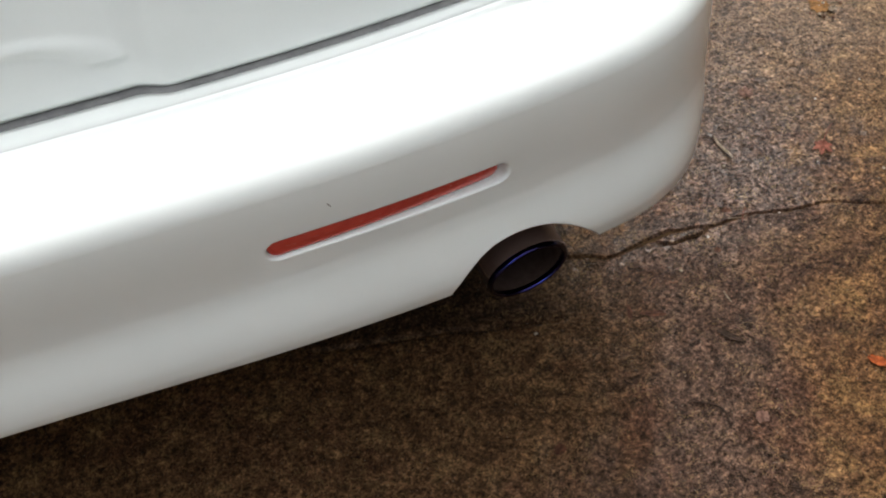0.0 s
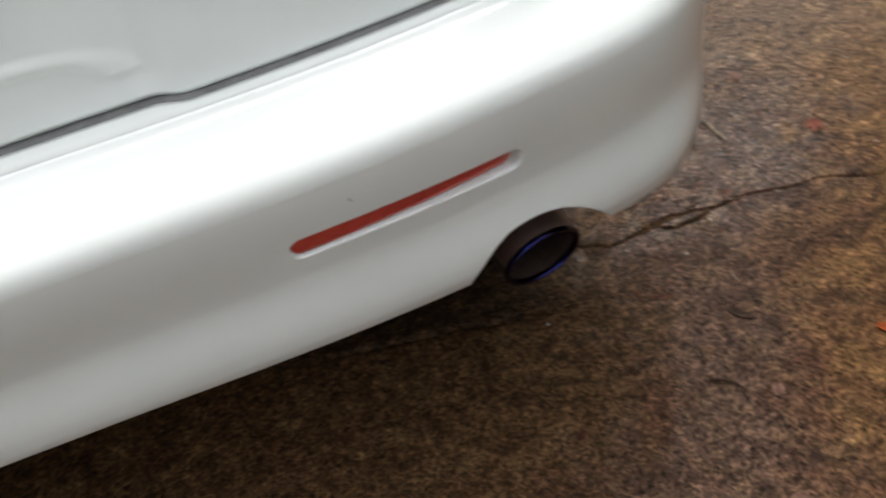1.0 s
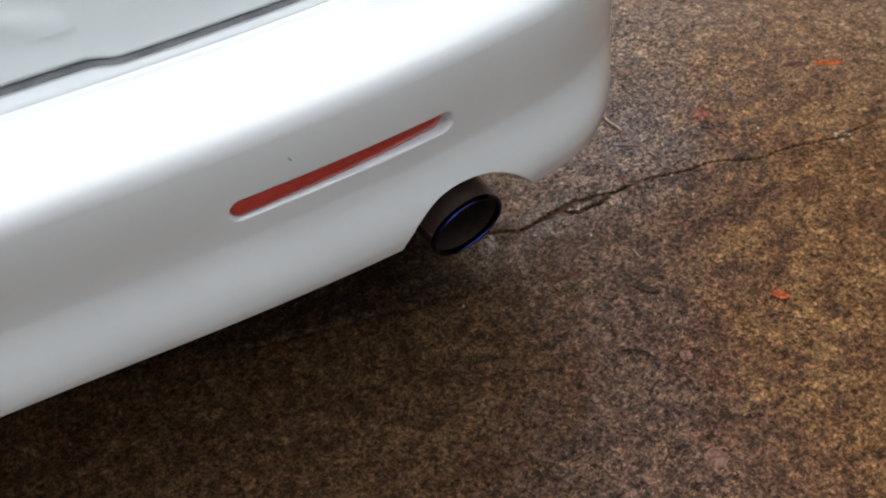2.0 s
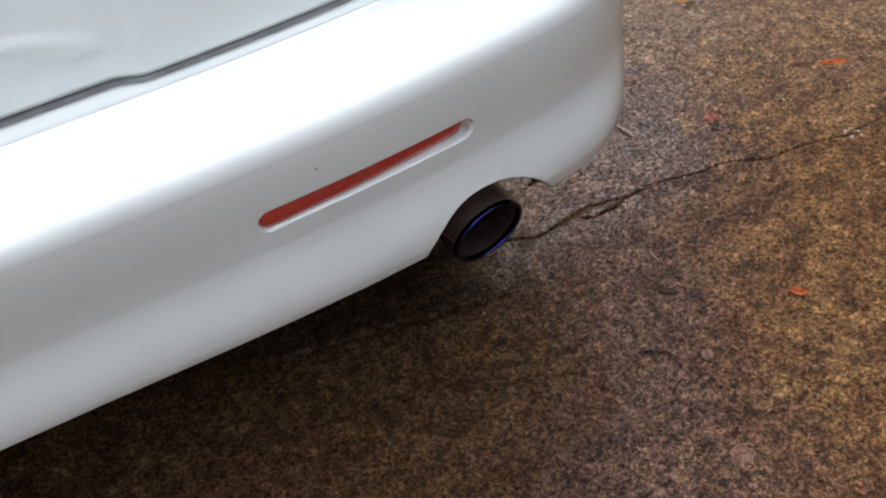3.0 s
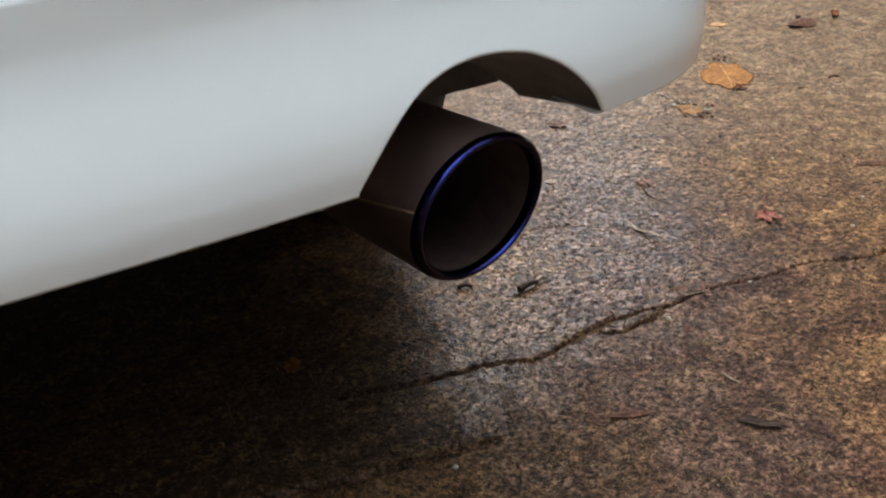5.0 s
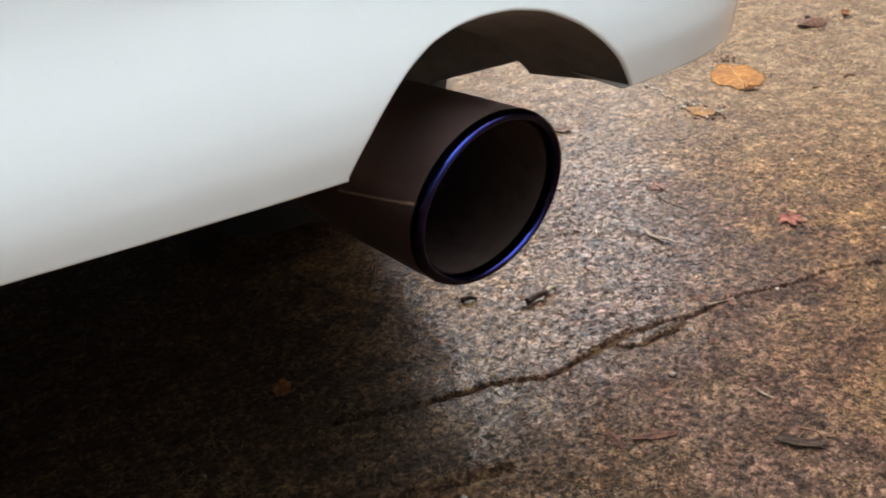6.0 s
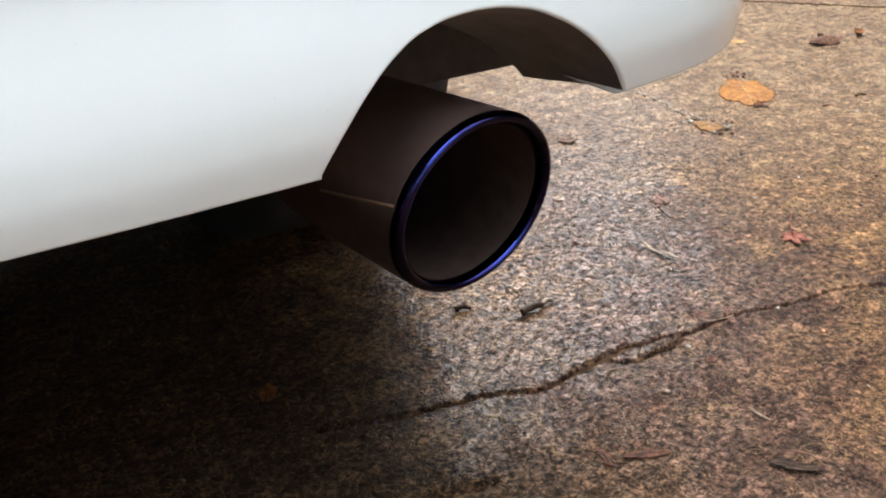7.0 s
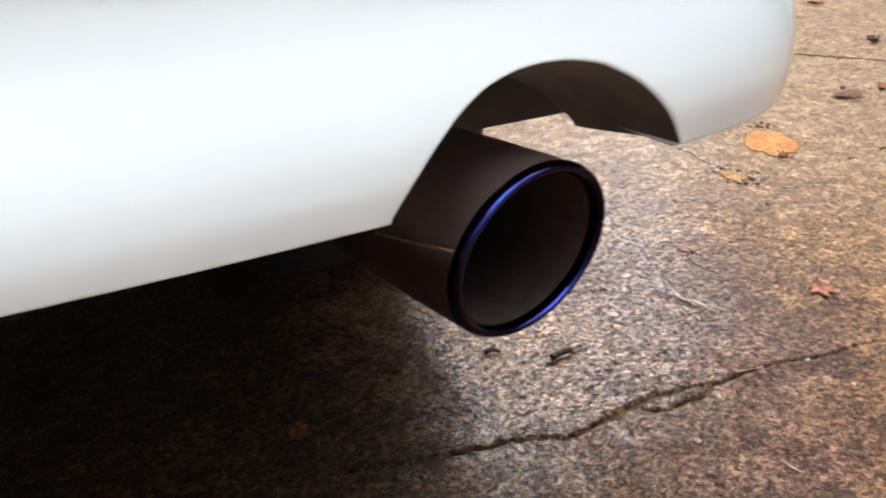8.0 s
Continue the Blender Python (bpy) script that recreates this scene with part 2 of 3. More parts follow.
# ---- the plan of the bumper ----
MID = -0.49
HEADING = [(0.0, 0.0), (0.25, 0.0), (0.40, 2.5), (0.49, 5.0), (0.60, 8.0), (0.66, 10.0), (0.705, 15.0), (0.745, 27.0),
           (0.785, 39.0), (0.83, 51.0), (0.88, 66.0), (0.93, 79.0), (0.98, 87.0), (1.05, 90.0), (1.20, 90.0)]
S = np.linspace(0, 1.2, 2401)
HEAD = np.radians(np.interp(S, *zip(*HEADING)))
HEAD = np.convolve(np.pad(HEAD, 40, mode="edge"), np.ones(81) / 81, "valid")
PX = MID + np.concatenate([[0], np.cumsum(np.cos(HEAD[:-1]) * np.diff(S))])
PY = np.concatenate([[0], np.cumsum(np.sin(HEAD[:-1]) * np.diff(S))])
PY = PY - np.interp(0.0, PX, PY)


def plan(s):
    """The outer edge at arc length s from the middle (mirrored for s < 0), and the inward normal."""
    a = np.abs(s)
    h = np.interp(a, S, HEAD)
    sign = np.where(np.asarray(s) < 0, -1.0, 1.0)
    x = np.interp(a, S, PX) - MID
    return MID + sign * x, np.interp(a, S, PY), -sign * np.sin(h), np.cos(h)


def s_at(x):
    return np.interp(x, PX, S)


# inward offset of the bumper's skin by height
SKIN_Z = [0.333, 0.337, 0.342, 0.347, 0.355, 0.370, 0.385, 0.400, 0.415, 0.430, 0.450, 0.470, 0.490, 0.505, 0.520, 0.532]
SKIN_D = [0.0006, -0.0004, -0.0014, -0.0026, -0.0039, -0.0030, 0.0003, 0.005, 0.0095, 0.012, 0.0115, 0.010, 0.0085, 0.008, 0.008, 0.009]
# then the shelf: offset and height
SHELF = [(0.0115, 0.541), (0.0165, 0.549), (0.025, 0.5555), (0.038, 0.5605), (0.056, 0.565), (0.076, 0.569), (0.092, 0.5718),
         (0.098, 0.5738), (0.1015, 0.5768), (0.1035, 0.5782), (0.1055, 0.5784), (0.1080, 0.5772), (0.1110, 0.5754), (0.117, 0.5745), (0.124, 0.5742), (0.1300, 0.5734), (0.1305, 0.555)]


def skin(z):
    zz = np.linspace(SKIN_Z[0], SKIN_Z[-1], 400)
    dd = np.interp(zz, SKIN_Z, SKIN_D)
    dd = np.convolve(np.pad(dd, 8, mode="edge"), np.ones(17) / 17, "valid")
    return np.interp(z, zz, dd)


NOTCH_L, NOTCH_R = -0.0005, 0.1645


NOTCH_X = [-0.0005, 0.0055, 0.0142, 0.023, 0.032, 0.0455, 0.060, 0.075, 0.091, 0.109, 0.128, 0.1415, 0.153, 0.1615, 0.1645]
NOTCH_Z = [0.3388, 0.3495, 0.3598, 0.3688, 0.3760, 0.3836, 0.3874, 0.3886, 0.3876, 0.3835, 0.374, 0.3635, 0.3515, 0.3400, 0.3355]


def bottom_line(x):
    """The lower edge away from the cut-out, a little lower towards the corner."""
    return 0.3388 - 0.0200 * np.clip(np.asarray(x, float), -0.35, 0.22)


def notch_height(x):
    """The lower edge's height along x, with the cut-out over the tail pipe."""
    fine = np.linspace(NOTCH_L, NOTCH_R, 331)
    arc = np.interp(fine, NOTCH_X, NOTCH_Z)
    soft = np.convolve(np.pad(arc, 10, mode="reflect", reflect_type="odd"), np.ones(21) / 21, "valid")
    x = np.asarray(x, float)
    inside = (x > NOTCH_L) & (x < NOTCH_R)
    return np.where(inside, np.maximum(np.interp(x, fine, soft), bottom_line(x)), bottom_line(x))


REFL = (-0.159, 0.074, 0.4670, 0.0120)


def lens_depth(x):
    """How far the reflector's face lies behind the bumper's skin: more towards the corner."""
    u = np.clip((np.asarray(x, float) + 0.16) / 0.235, 0, 1)
    return 0.0016 + 0.0030 * u + 0.0042 * u ** 2


def stadium(x, z, box, shrink=0.0):
    x0, x1, zc, r = box
    cx = np.clip(x, x0 + r, x1 - r)
    return np.hypot(x - cx, z - zc) - r + shrink


# ---- ground ----
def graded(lo, hi, step, far, grow=1.22):
    mid = np.arange(lo, hi + step / 2, step)
    d, left, right = step, [], []
    a, b = lo, hi
    while b < far:
        d *= grow
        a, b = a - d, b + d
        left.append(a)
        right.append(b)
    return np.array(left[::-1] + list(mid) + right)


CRACK = [(0.10, 0.300), (0.16, 0.282), (0.215, 0.272), (0.231, 0.271), (0.253, 0.262), (0.275, 0.249), (0.294, 0.251), (0.312, 0.255),
         (0.331, 0.256), (0.348, 0.258), (0.366, 0.261), (0.380, 0.262), (0.394, 0.257), (0.408, 0.257), (0.430, 0.252), (0.443, 0.247), (0.461, 0.248),
         (0.482, 0.251), (0.501, 0.249), (0.531, 0.242), (0.552, 0.235), (0.574, 0.233), (0.600, 0.231), (0.632, 0.220), (0.649, 0.210), (0.682, 0.196),
         (0.708, 0.199), (0.747, 0.192), (0.785, 0.183), (0.820, 0.176), (0.865, 0.179), (0.914, 0.180), (1.05, 0.160), (1.25, 0.140), (1.6, 0.10)]
DARK_SEAM = [(-0.16, 0.245), (-0.004, 0.216), (0.03, 0.212), (0.075, 0.196), (0.141, 0.181), (0.18, 0.172)]
CRACK_LOOP = [(0.347, 0.257), (0.360, 0.246), (0.373, 0.239), (0.387, 0.240), (0.398, 0.241), (0.408, 0.239), (0.423, 0.243), (0.434, 0.248)]
HAIRLINE = [(0.36, 0.50), (0.389, 0.489), (0.434, 0.470), (0.478, 0.448), (0.52, 0.417)]
JOINT = [(1.10, 1.57), (1.447, 1.094), (1.543, 0.960), (2.10, 0.19)]


def line_distance(X, Y, pts):
    best = np.full(X.shape, 9.0)
    for (ax, ay), (bx, by) in zip(pts, pts[1:]):
        dx, dy = bx - ax, by - ay
        u = np.clip(((X - ax) * dx + (Y - ay) * dy) / (dx * dx + dy * dy), 0, 1)
        best = np.minimum(best, np.hypot(X - ax - u * dx, Y - ay - u * dy))
    return best


def wave(X, Y, scale, seed):
    """Cheap smooth noise from a few crossed sines."""
    rng = np.random.RandomState(seed)
    out = 0
    for _ in range(7):
        a, f, p = rng.uniform(0, 6.28), scale * rng.uniform(0.6, 1.7), rng.uniform(0, 6.28)
        out = out + np.sin(f * (X * np.cos(a) + Y * np.sin(a)) + p + 0.8 * np.sin(0.7 * f * (Y * np.cos(a) - X * np.sin(a)) + 2 * p))
    return out / 7


def build_ground():
    gx, gy = graded(-0.35, 1.25, 0.0028, 400.0, 1.16), graded(-0.35, 0.85, 0.0030, 400.0, 1.16)
    gy = np.unique(np.round(np.concatenate([gy[(gy < 0.16) | (gy > 0.285)], np.arange(0.16, 0.286, 0.0013)]), 5))
    X, Y = np.meshgrid(gx, gy)
    near = smoothstep(3.0, 1.5, np.hypot(X - 0.4, Y - 0.3))
    wx = X + near * (0.002 * wave(X, Y, 130, 3) + 0.002 * wave(X, Y, 420, 4))
    wy = Y + near * (0.002 * wave(X, Y, 120, 5) + 0.002 * wave(X, Y, 400, 6))
    Z = near * (0.0012 * wave(X, Y, 18, 7) + 0.0006 * wave(X, Y, 90, 8) + 0.00028 * wave(X, Y, 480, 9) + 0.00016 * wave(X, Y, 800, 10))
    width = 0.0022 + 0.0016 * wave(X, Y, 60, 11) + 0.0024 * np.exp(-((X - 0.345) / 0.03) ** 2)
    Z -= near * 0.008 * np.exp(-(line_distance(wx, wy, CRACK) / np.maximum(width * np.interp(X, [0.3, 0.6], [1.0, 0.75]), 0.0016)) ** 4)
    Z -= near * 0.008 * np.exp(-(line_distance(wx, wy, CRACK_LOOP) / 0.0021) ** 4)
    Z -= near * 0.006 * np.exp(-(line_distance(wx, wy, DARK_SEAM) / 0.004) ** 2)
    Z -= near * 0.0025 * np.exp(-(line_distance(wx, wy, HAIRLINE) / 0.0025) ** 2)
    # the slab on the car's side of the crack sits a little proud
    edge = np.interp(wx, [p[0] for p in CRACK], [p[1] for p in CRACK])
    Z += near * 0.0015 * smoothstep(-0.03, 0.0, wy - edge) * smoothstep(0.10, 0.0, wy - edge)
    verts = np.stack([X.ravel(), Y.ravel(), Z.ravel()], 1)
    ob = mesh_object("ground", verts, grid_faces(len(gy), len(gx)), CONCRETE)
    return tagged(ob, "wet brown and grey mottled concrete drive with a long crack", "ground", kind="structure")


ground = build_ground()


SOIL = plain("damp_brown_soil", (0.028, 0.016, 0.008), (0.075, 0.042, 0.018), 60.0, 0.9)


def soil_strip(name, pts, half, z, label):
    """Dirt that fills a crack: a ribbon with a thin body just under the surface."""
    verts = []
    for k, (x, y) in enumerate(pts):
        ax, ay = pts[max(k - 1, 0)]
        bx, by = pts[min(k + 1, len(pts) - 1)]
        n = math.hypot(bx - ax, by - ay)
        nx, ny = -(by - ay) / n, (bx - ax) / n
        w = half * (0.8 + 0.35 * math.sin(2.7 * k))
        verts += [(x + w * nx, y + w * ny, z), (x - w * nx, y - w * ny, z), (x - w * nx, y - w * ny, z - 0.01), (x + w * nx, y + w * ny, z - 0.01)]
    ob = mesh_object(name, verts, grid_faces(len(pts), 4, True), SOIL, smooth=False)
    ob.parent = ground
    return tagged(ob, label)


soil_strip("crack_soil", CRACK, 0.014, -0.0032, "damp brown soil in the crack")
JOINT_FINE = []
for k in range(61):
    u = 3 * k / 60
    n = min(int(u), 2)
    (ax, ay), (bx, by) = JOINT[n], JOINT[n + 1]
    JOINT_FINE.append((ax + (bx - ax) * (u - n) + 0.004 * math.sin(1.9 * k), ay + (by - ay) * (u - n) + 0.004 * math.sin(2.3 * k + 1)))
soil_strip("joint_soil", JOINT_FINE, 0.0035, 0.0012, "dark dirt in the slab joint")


# ---- unseen plain walls, added to shape sky light and reflections ----
def wall(name, x0, y0, x1, y1, z1, material=None, label="unseen plain dark wall added to block sky light"):
    bm = bmesh.new()
    bmesh.ops.create_cube(bm, size=1)
    for v in bm.verts:
        v.co = ((x0 + x1) / 2 + v.co.x * (x1 - x0), (y0 + y1) / 2 + v.co.y * (y1 - y0), z1 / 2 + v.co.z * z1)
    me = bpy.data.meshes.new(name)
    bm.to_mesh(me)
    bm.free()
    me.materials.append(material or GROVE)
    return tagged(new(name, me), label, "wall", kind="structure")


wall("wall_east", 3.4, -2.2, 3.6, 3.25, 9.0)
# pale and out of view, added to brighten the far ground's reflection
wall("wall_bounce", 3.2, 1.0, 3.38, 3.25, 1.50, PALE_WALL, "unseen low pale wall added to brighten reflections")
# out of view, added to limit low sky and fill the bumper's face
wall("wall_south", -2.8, -2.2, 3.4, -2.0, 2.20, PLASTER, "unseen plain grey wall added to bounce light onto the bumper")
wall("wall_north", -3.0, 4.9, 2.75, 5.1, 9.0)
wall("wall_northeast", 2.4, 8.0, 11.0, 8.2, 3.1)
wall("wall_west", -3.0, -2.2, -2.8, 4.9, 2.6)


# ---- the car ----
car = new("car")
tagged(car, "white car with a blued exhaust tip parked on wet concrete", "car")


def build_bumper():
    xs = np.unique(np.concatenate([
        np.arange(-1.35, -0.60, 0.02), np.arange(-0.60, -0.17, 0.008), np.arange(-0.17, 0.085, 0.0016), np.arange(0.085, 0.155, 0.0025),
        NOTCH_R - 0.0105 * np.linspace(1, 0, 16) ** 2, NOTCH_L + 0.0065 * np.linspace(0, 1, 8) ** 2, [-0.0001, 0.1641]]))
    s_right = s_at(xs[xs > MID])
    s = np.concatenate([-np.arange(1.15, 0.0, -0.02), [x - MID for x in xs if MID - 0.0 < x < -0.3], s_right[xs[xs > MID] >= -0.3],
                        np.arange(s_at(0.1665), 1.19, 0.006)])
    s = np.unique(np.round(s, 6))
    x0, y0, nx, ny = plan(s)
    zb = notch_height(x0)
    low = np.linspace(0, 1, 34) ** 1.25
    high = np.unique(np.concatenate([np.arange(0.430, 0.4525, 0.003), np.arange(0.4525, 0.4815, 0.0011), np.arange(0.4825, 0.5321, 0.0028), [0.532]]))
    rows = []
    for f in low[:-1]:
        rows.append(zb + (0.430 - zb) * f)
    for z in high:
        rows.append(np.full(len(s), z))
    Z = np.array(rows)
    D = skin(Z)
    # round the corner the skin runs almost straight up
    turn = smoothstep(22.0, 62.0, np.degrees(np.interp(np.abs(s), S, HEAD)))[None, :]
    D = D * (1 - turn) + (0.004 + 0.15 * (D - 0.004)) * turn
    # rounded edge of the cut-out and of the bottom
    inset = 0.0016
    rise = Z - zb[None, :]
    slope = np.abs(np.gradient(zb, x0 + 1e-9 * np.arange(len(x0))))
    e = np.clip(rise / np.sqrt(1 + np.clip(slope, 0, 6) ** 2), 0, inset)
    in_notch = (zb > bottom_line(x0) + 1e-4)[None, :]
    D = D + np.where(in_notch, inset - np.sqrt(np.maximum(inset ** 2 - (inset - e) ** 2, 0)), 0)
    # the recess of the reflector
    sd = stadium(x0[None, :] + 0 * Z, Z, REFL)
    D = D + (lens_depth(x0)[None, :] + 0.0065) * smoothstep(0.0012, -0.0026, sd)
    shelf_d = np.array([p[0] for p in SHELF])
    shelf_z = np.array([p[1] for p in SHELF])
    step = 0.010 * smoothstep(-0.192, -0.228, x0)
    for k in range(len(SHELF)):
        grow = smoothstep(0.112, 0.124, shelf_d[k])
        D = np.vstack([D, shelf_d[k] + step * grow - 0.004 * turn])
        Z = np.vstack([Z, np.full(len(s), shelf_z[k])])
    X, Y = x0 + D * nx, y0 + D * ny
    verts = np.stack([X.ravel(), Y.ravel(), Z.ravel()], 1)
    faces = grid_faces(len(Z), len(s))
    n = len(verts)
    # return of the bottom edge, turned inwards
    cols = len(s)
    extra = []
    for dep, up in ((0.006, -0.0025), (0.014, -0.002), (0.04, 0.0)):
        d = D[0] + np.where(in_notch[0], 0.0, dep)
        extra.append(np.stack([x0 + d * nx, y0 + d * ny, Z[0] + np.where(in_notch[0], 0, up)], 1))
    verts = np.vstack([verts] + extra)
    chain = [list(range(cols))] + [list(range(n + k * cols, n + (k + 1) * cols)) for k in range(3)]
    for a, b in zip(chain, chain[1:]):
        for c in range(cols - 1):
            if not (in_notch[0][c] and in_notch[0][c + 1]):
                faces.append((b[c], b[c + 1], a[c + 1], a[c]))
    ob = mesh_object("bumper", verts, faces, PAINT)
    return child(ob, car, "glossy white painted plastic bumper with a rounded corner")


bumper = build_bumper()


def build_reflector():
    """A long rounded red lens, domed a little, sitting in the bumper's recess."""
    box = (-0.1583, 0.0685, 0.4679, 0.0114)
    x0, x1, zc, r = box
    ring = []
    for k in range(40):
        a = math.pi / 2 + math.pi * k / 39
        ring.append((x0 + r + r * math.cos(a), zc + r * math.sin(a)))
    for k in range(1, 30):
        ring.append((x0 + r + (x1 - x0 - 2 * r) * k / 30, zc - r))
    for k in range(40):
        a = -math.pi / 2 + math.pi * k / 39
        ring.append((x1 - r + r * math.cos(a), zc + r * math.sin(a)))
    for k in range(29, 0, -1):
        ring.append((x0 + r + (x1 - x0 - 2 * r) * k / 30, zc + r))
    ring = np.array(ring)
    spine = np.stack([np.clip(ring[:, 0], x0 + r, x1 - r), np.full(len(ring), zc)], 1)
    verts = []
    for f, lift in ((1.0, -0.006), (1.0, 0.0028), (0.96, 0.0042), (0.85, 0.0052), (0.6, 0.0058), (0.3, 0.006), (0.001, 0.006)):
        p = spine + f * (ring - spine)
        s = s_at(p[:, 0])
        bx, by, nx, ny = plan(s)
        d = skin(p[:, 1]) + lens_depth(p[:, 0]) + 0.006 - lift
        verts.append(np.stack([bx + d * nx, by + d * ny, p[:, 1]], 1))
    ob = mesh_object("reflector", np.vstack(verts), grid_faces(7, len(ring), True), RED)
    ob.parent = bumper
    return tagged(ob, "long red plastic rear reflector")


build_reflector()


def build_liner():
    """The dark tunnel that leads inwards from the cut-out, sinking a little as it goes."""
    u = np.linspace(0, 1, 61)
    x = NOTCH_L + 0.0003 + (NOTCH_R - NOTCH_L - 0.0006) * (0.5 - 0.5 * np.cos(np.pi * u))
    z = notch_height(x)
    bx, by, nx, ny = plan(s_at(x))
    d0 = skin(z) + 0.0013
    verts = []
    sink = np.interp(x, [0.12, 0.148, NOTCH_R], [1.05, 1.0, 0.6])
    for dep, drop in ((0.0, 0.0), (0.003, 0.0006), (0.02, 0.004), (0.04, 0.009), (0.06, 0.0145), (0.079, 0.019)):
        verts.append(np.stack([bx + d0 * nx - 0.002 * (dep / 0.079) * np.sign(x - 0.08), by + d0 * ny + dep, z - drop * sink], 1))
    ob = mesh_object("exhaust_cutout_liner", np.vstack(verts), grid_faces(6, 61), LINER)
    ob.parent = bumper
    tagged(ob, "dark grey plastic lining of the exhaust cut-out")
    bm = bmesh.new()
    bmesh.ops.create_cube(bm, size=1)
    for v in bm.verts:
        v.co = (0.187 + 0.206 * v.co.x, 0.186 + 0.012 * v.co.y + 0.02 * (v.co.z > 0), 0.339 + 0.071 * v.co.z)
    bmesh.ops.bevel(bm, geom=list(bm.edges), offset=0.003, segments=2, affect="EDGES")
    me = bpy.data.meshes.new("splash_panel")
    bm.to_mesh(me)
    bm.free()
    me.materials.append(SPLASH)
    child(new("splash_panel", me), car, "dark brown splash panel under the boot floor")


build_liner()


UPPER = [(0.160, 0.690), (0.165, 0.72), (0.171, 0.76), (0.178, 0.80), (0.186, 0.84), (0.195, 0.88), (0.204, 0.905), (0.215, 0.922), (0.232, 0.935), (0.26, 0.943)]


def build_lid():
    """The lower part of the boot lid above the bumper, with a pressed arch."""
    xs = np.unique(np.concatenate([np.arange(-1.2, -0.55, 0.02), np.arange(-0.55, 0.24, 0.004)]))
    s = np.where(xs < MID, -s_at(2 * MID - xs), s_at(xs))
    x0, y0, nx, ny = plan(s)
    step = smoothstep(-0.192, -0.228, x0)
    rows = [(0.160, 0.560), (0.1385, 0.574), (0.1354, 0.5785), (0.1349, 0.5805), (0.1352, 0.5822), (0.1361, 0.5850), (0.1375, 0.590), (0.139, 0.596)]
    rows += [(0.139 + 0.22 * (z - 0.596), z) for z in np.arange(0.600, 0.676, 0.003)]
    rows += UPPER
    verts = []
    for d, z in rows:
        D = d + 0.010 * step
        zz = np.full(len(xs), z) + 0.002 * step * (z < 0.60)
        # pressed ridge that bends down to the right
        ax, az = (x0 + 0.33) / 0.085, (zz - 0.606) / 0.030
        ring = np.hypot(np.maximum(ax, 0), np.maximum(az, 0))
        ring = np.where(ax < 0, np.maximum(az, 0), ring)
        on = (az > 0) & (z > 0.60)
        D = D - np.where(on, 0.0034 * smoothstep(0.75, 0.95, ring) * smoothstep(1.35, 1.05, ring), 0)
        verts.append(np.stack([x0 + D * nx, y0 + D * ny, zz], 1))
    verts.append(np.stack([verts[-1][:, 0], np.full(len(xs), 0.46), np.full(len(xs), 0.952)], 1))
    rows = rows + [None]
    ob = mesh_object("boot_lid", np.vstack(verts), grid_faces(len(rows), len(xs)), PAINT)
    return child(ob, car, "glossy white boot lid above a dark shut line")


build_lid()


def build_seal():
    s = np.linspace(-0.72, 0.72, 181)
    x0, y0, nx, ny = plan(s)
    step = 0.010 * smoothstep(-0.192, -0.228, x0)
    rows = [np.stack([x0 + (d + step) * nx, y0 + (d + step) * ny, np.full(len(s), z)], 1) for d, z in ((0.1298, 0.560), (0.1302, 0.5728), (0.1318, 0.5738), (0.1345, 0.5756), (0.140, 0.576))]
    child(mesh_object("boot_seal", np.vstack(rows), grid_faces(5, len(s)), dark_plastic("weathered_rubber", (0.13, 0.13, 0.13), 0.7)), car, "dark rubber seal in the shut line")


build_seal()


def build_quarter(side):
    """The panel that leads from the end of the boot lid round the corner onto the flank."""
    s = np.linspace(float(s_at(0.2405)), 1.19, 60)
    x0, y0, nx, ny = plan(s)
    keep = smoothstep(1.12, 0.80, s)
    verts = []
    for d, z in [(0.150, 0.584), (0.140, 0.588), (0.139, 0.596), (0.148, 0.636), (0.1565, 0.676)] + UPPER:
        D = d * keep + (0.004 + 0.1 * (d - 0.139)) * (1 - keep)
        verts.append(np.stack([x0 + D * nx, y0 + D * ny, np.full(len(s), z)], 1))
    last = verts[-1]
    verts.append(np.stack([np.minimum(last[:, 0], 0.30), np.maximum(last[:, 1], 0.46), np.full(len(s), 0.952)], 1))
    verts = np.vstack(verts)
    faces = grid_faces(16, len(s))
    if side < 0:
        verts[:, 0] = 2 * MID - verts[:, 0]
        faces = [f[::-1] for f in faces]
    child(mesh_object("quarter_panel", verts, faces, PAINT), car, "white painted quarter panel")


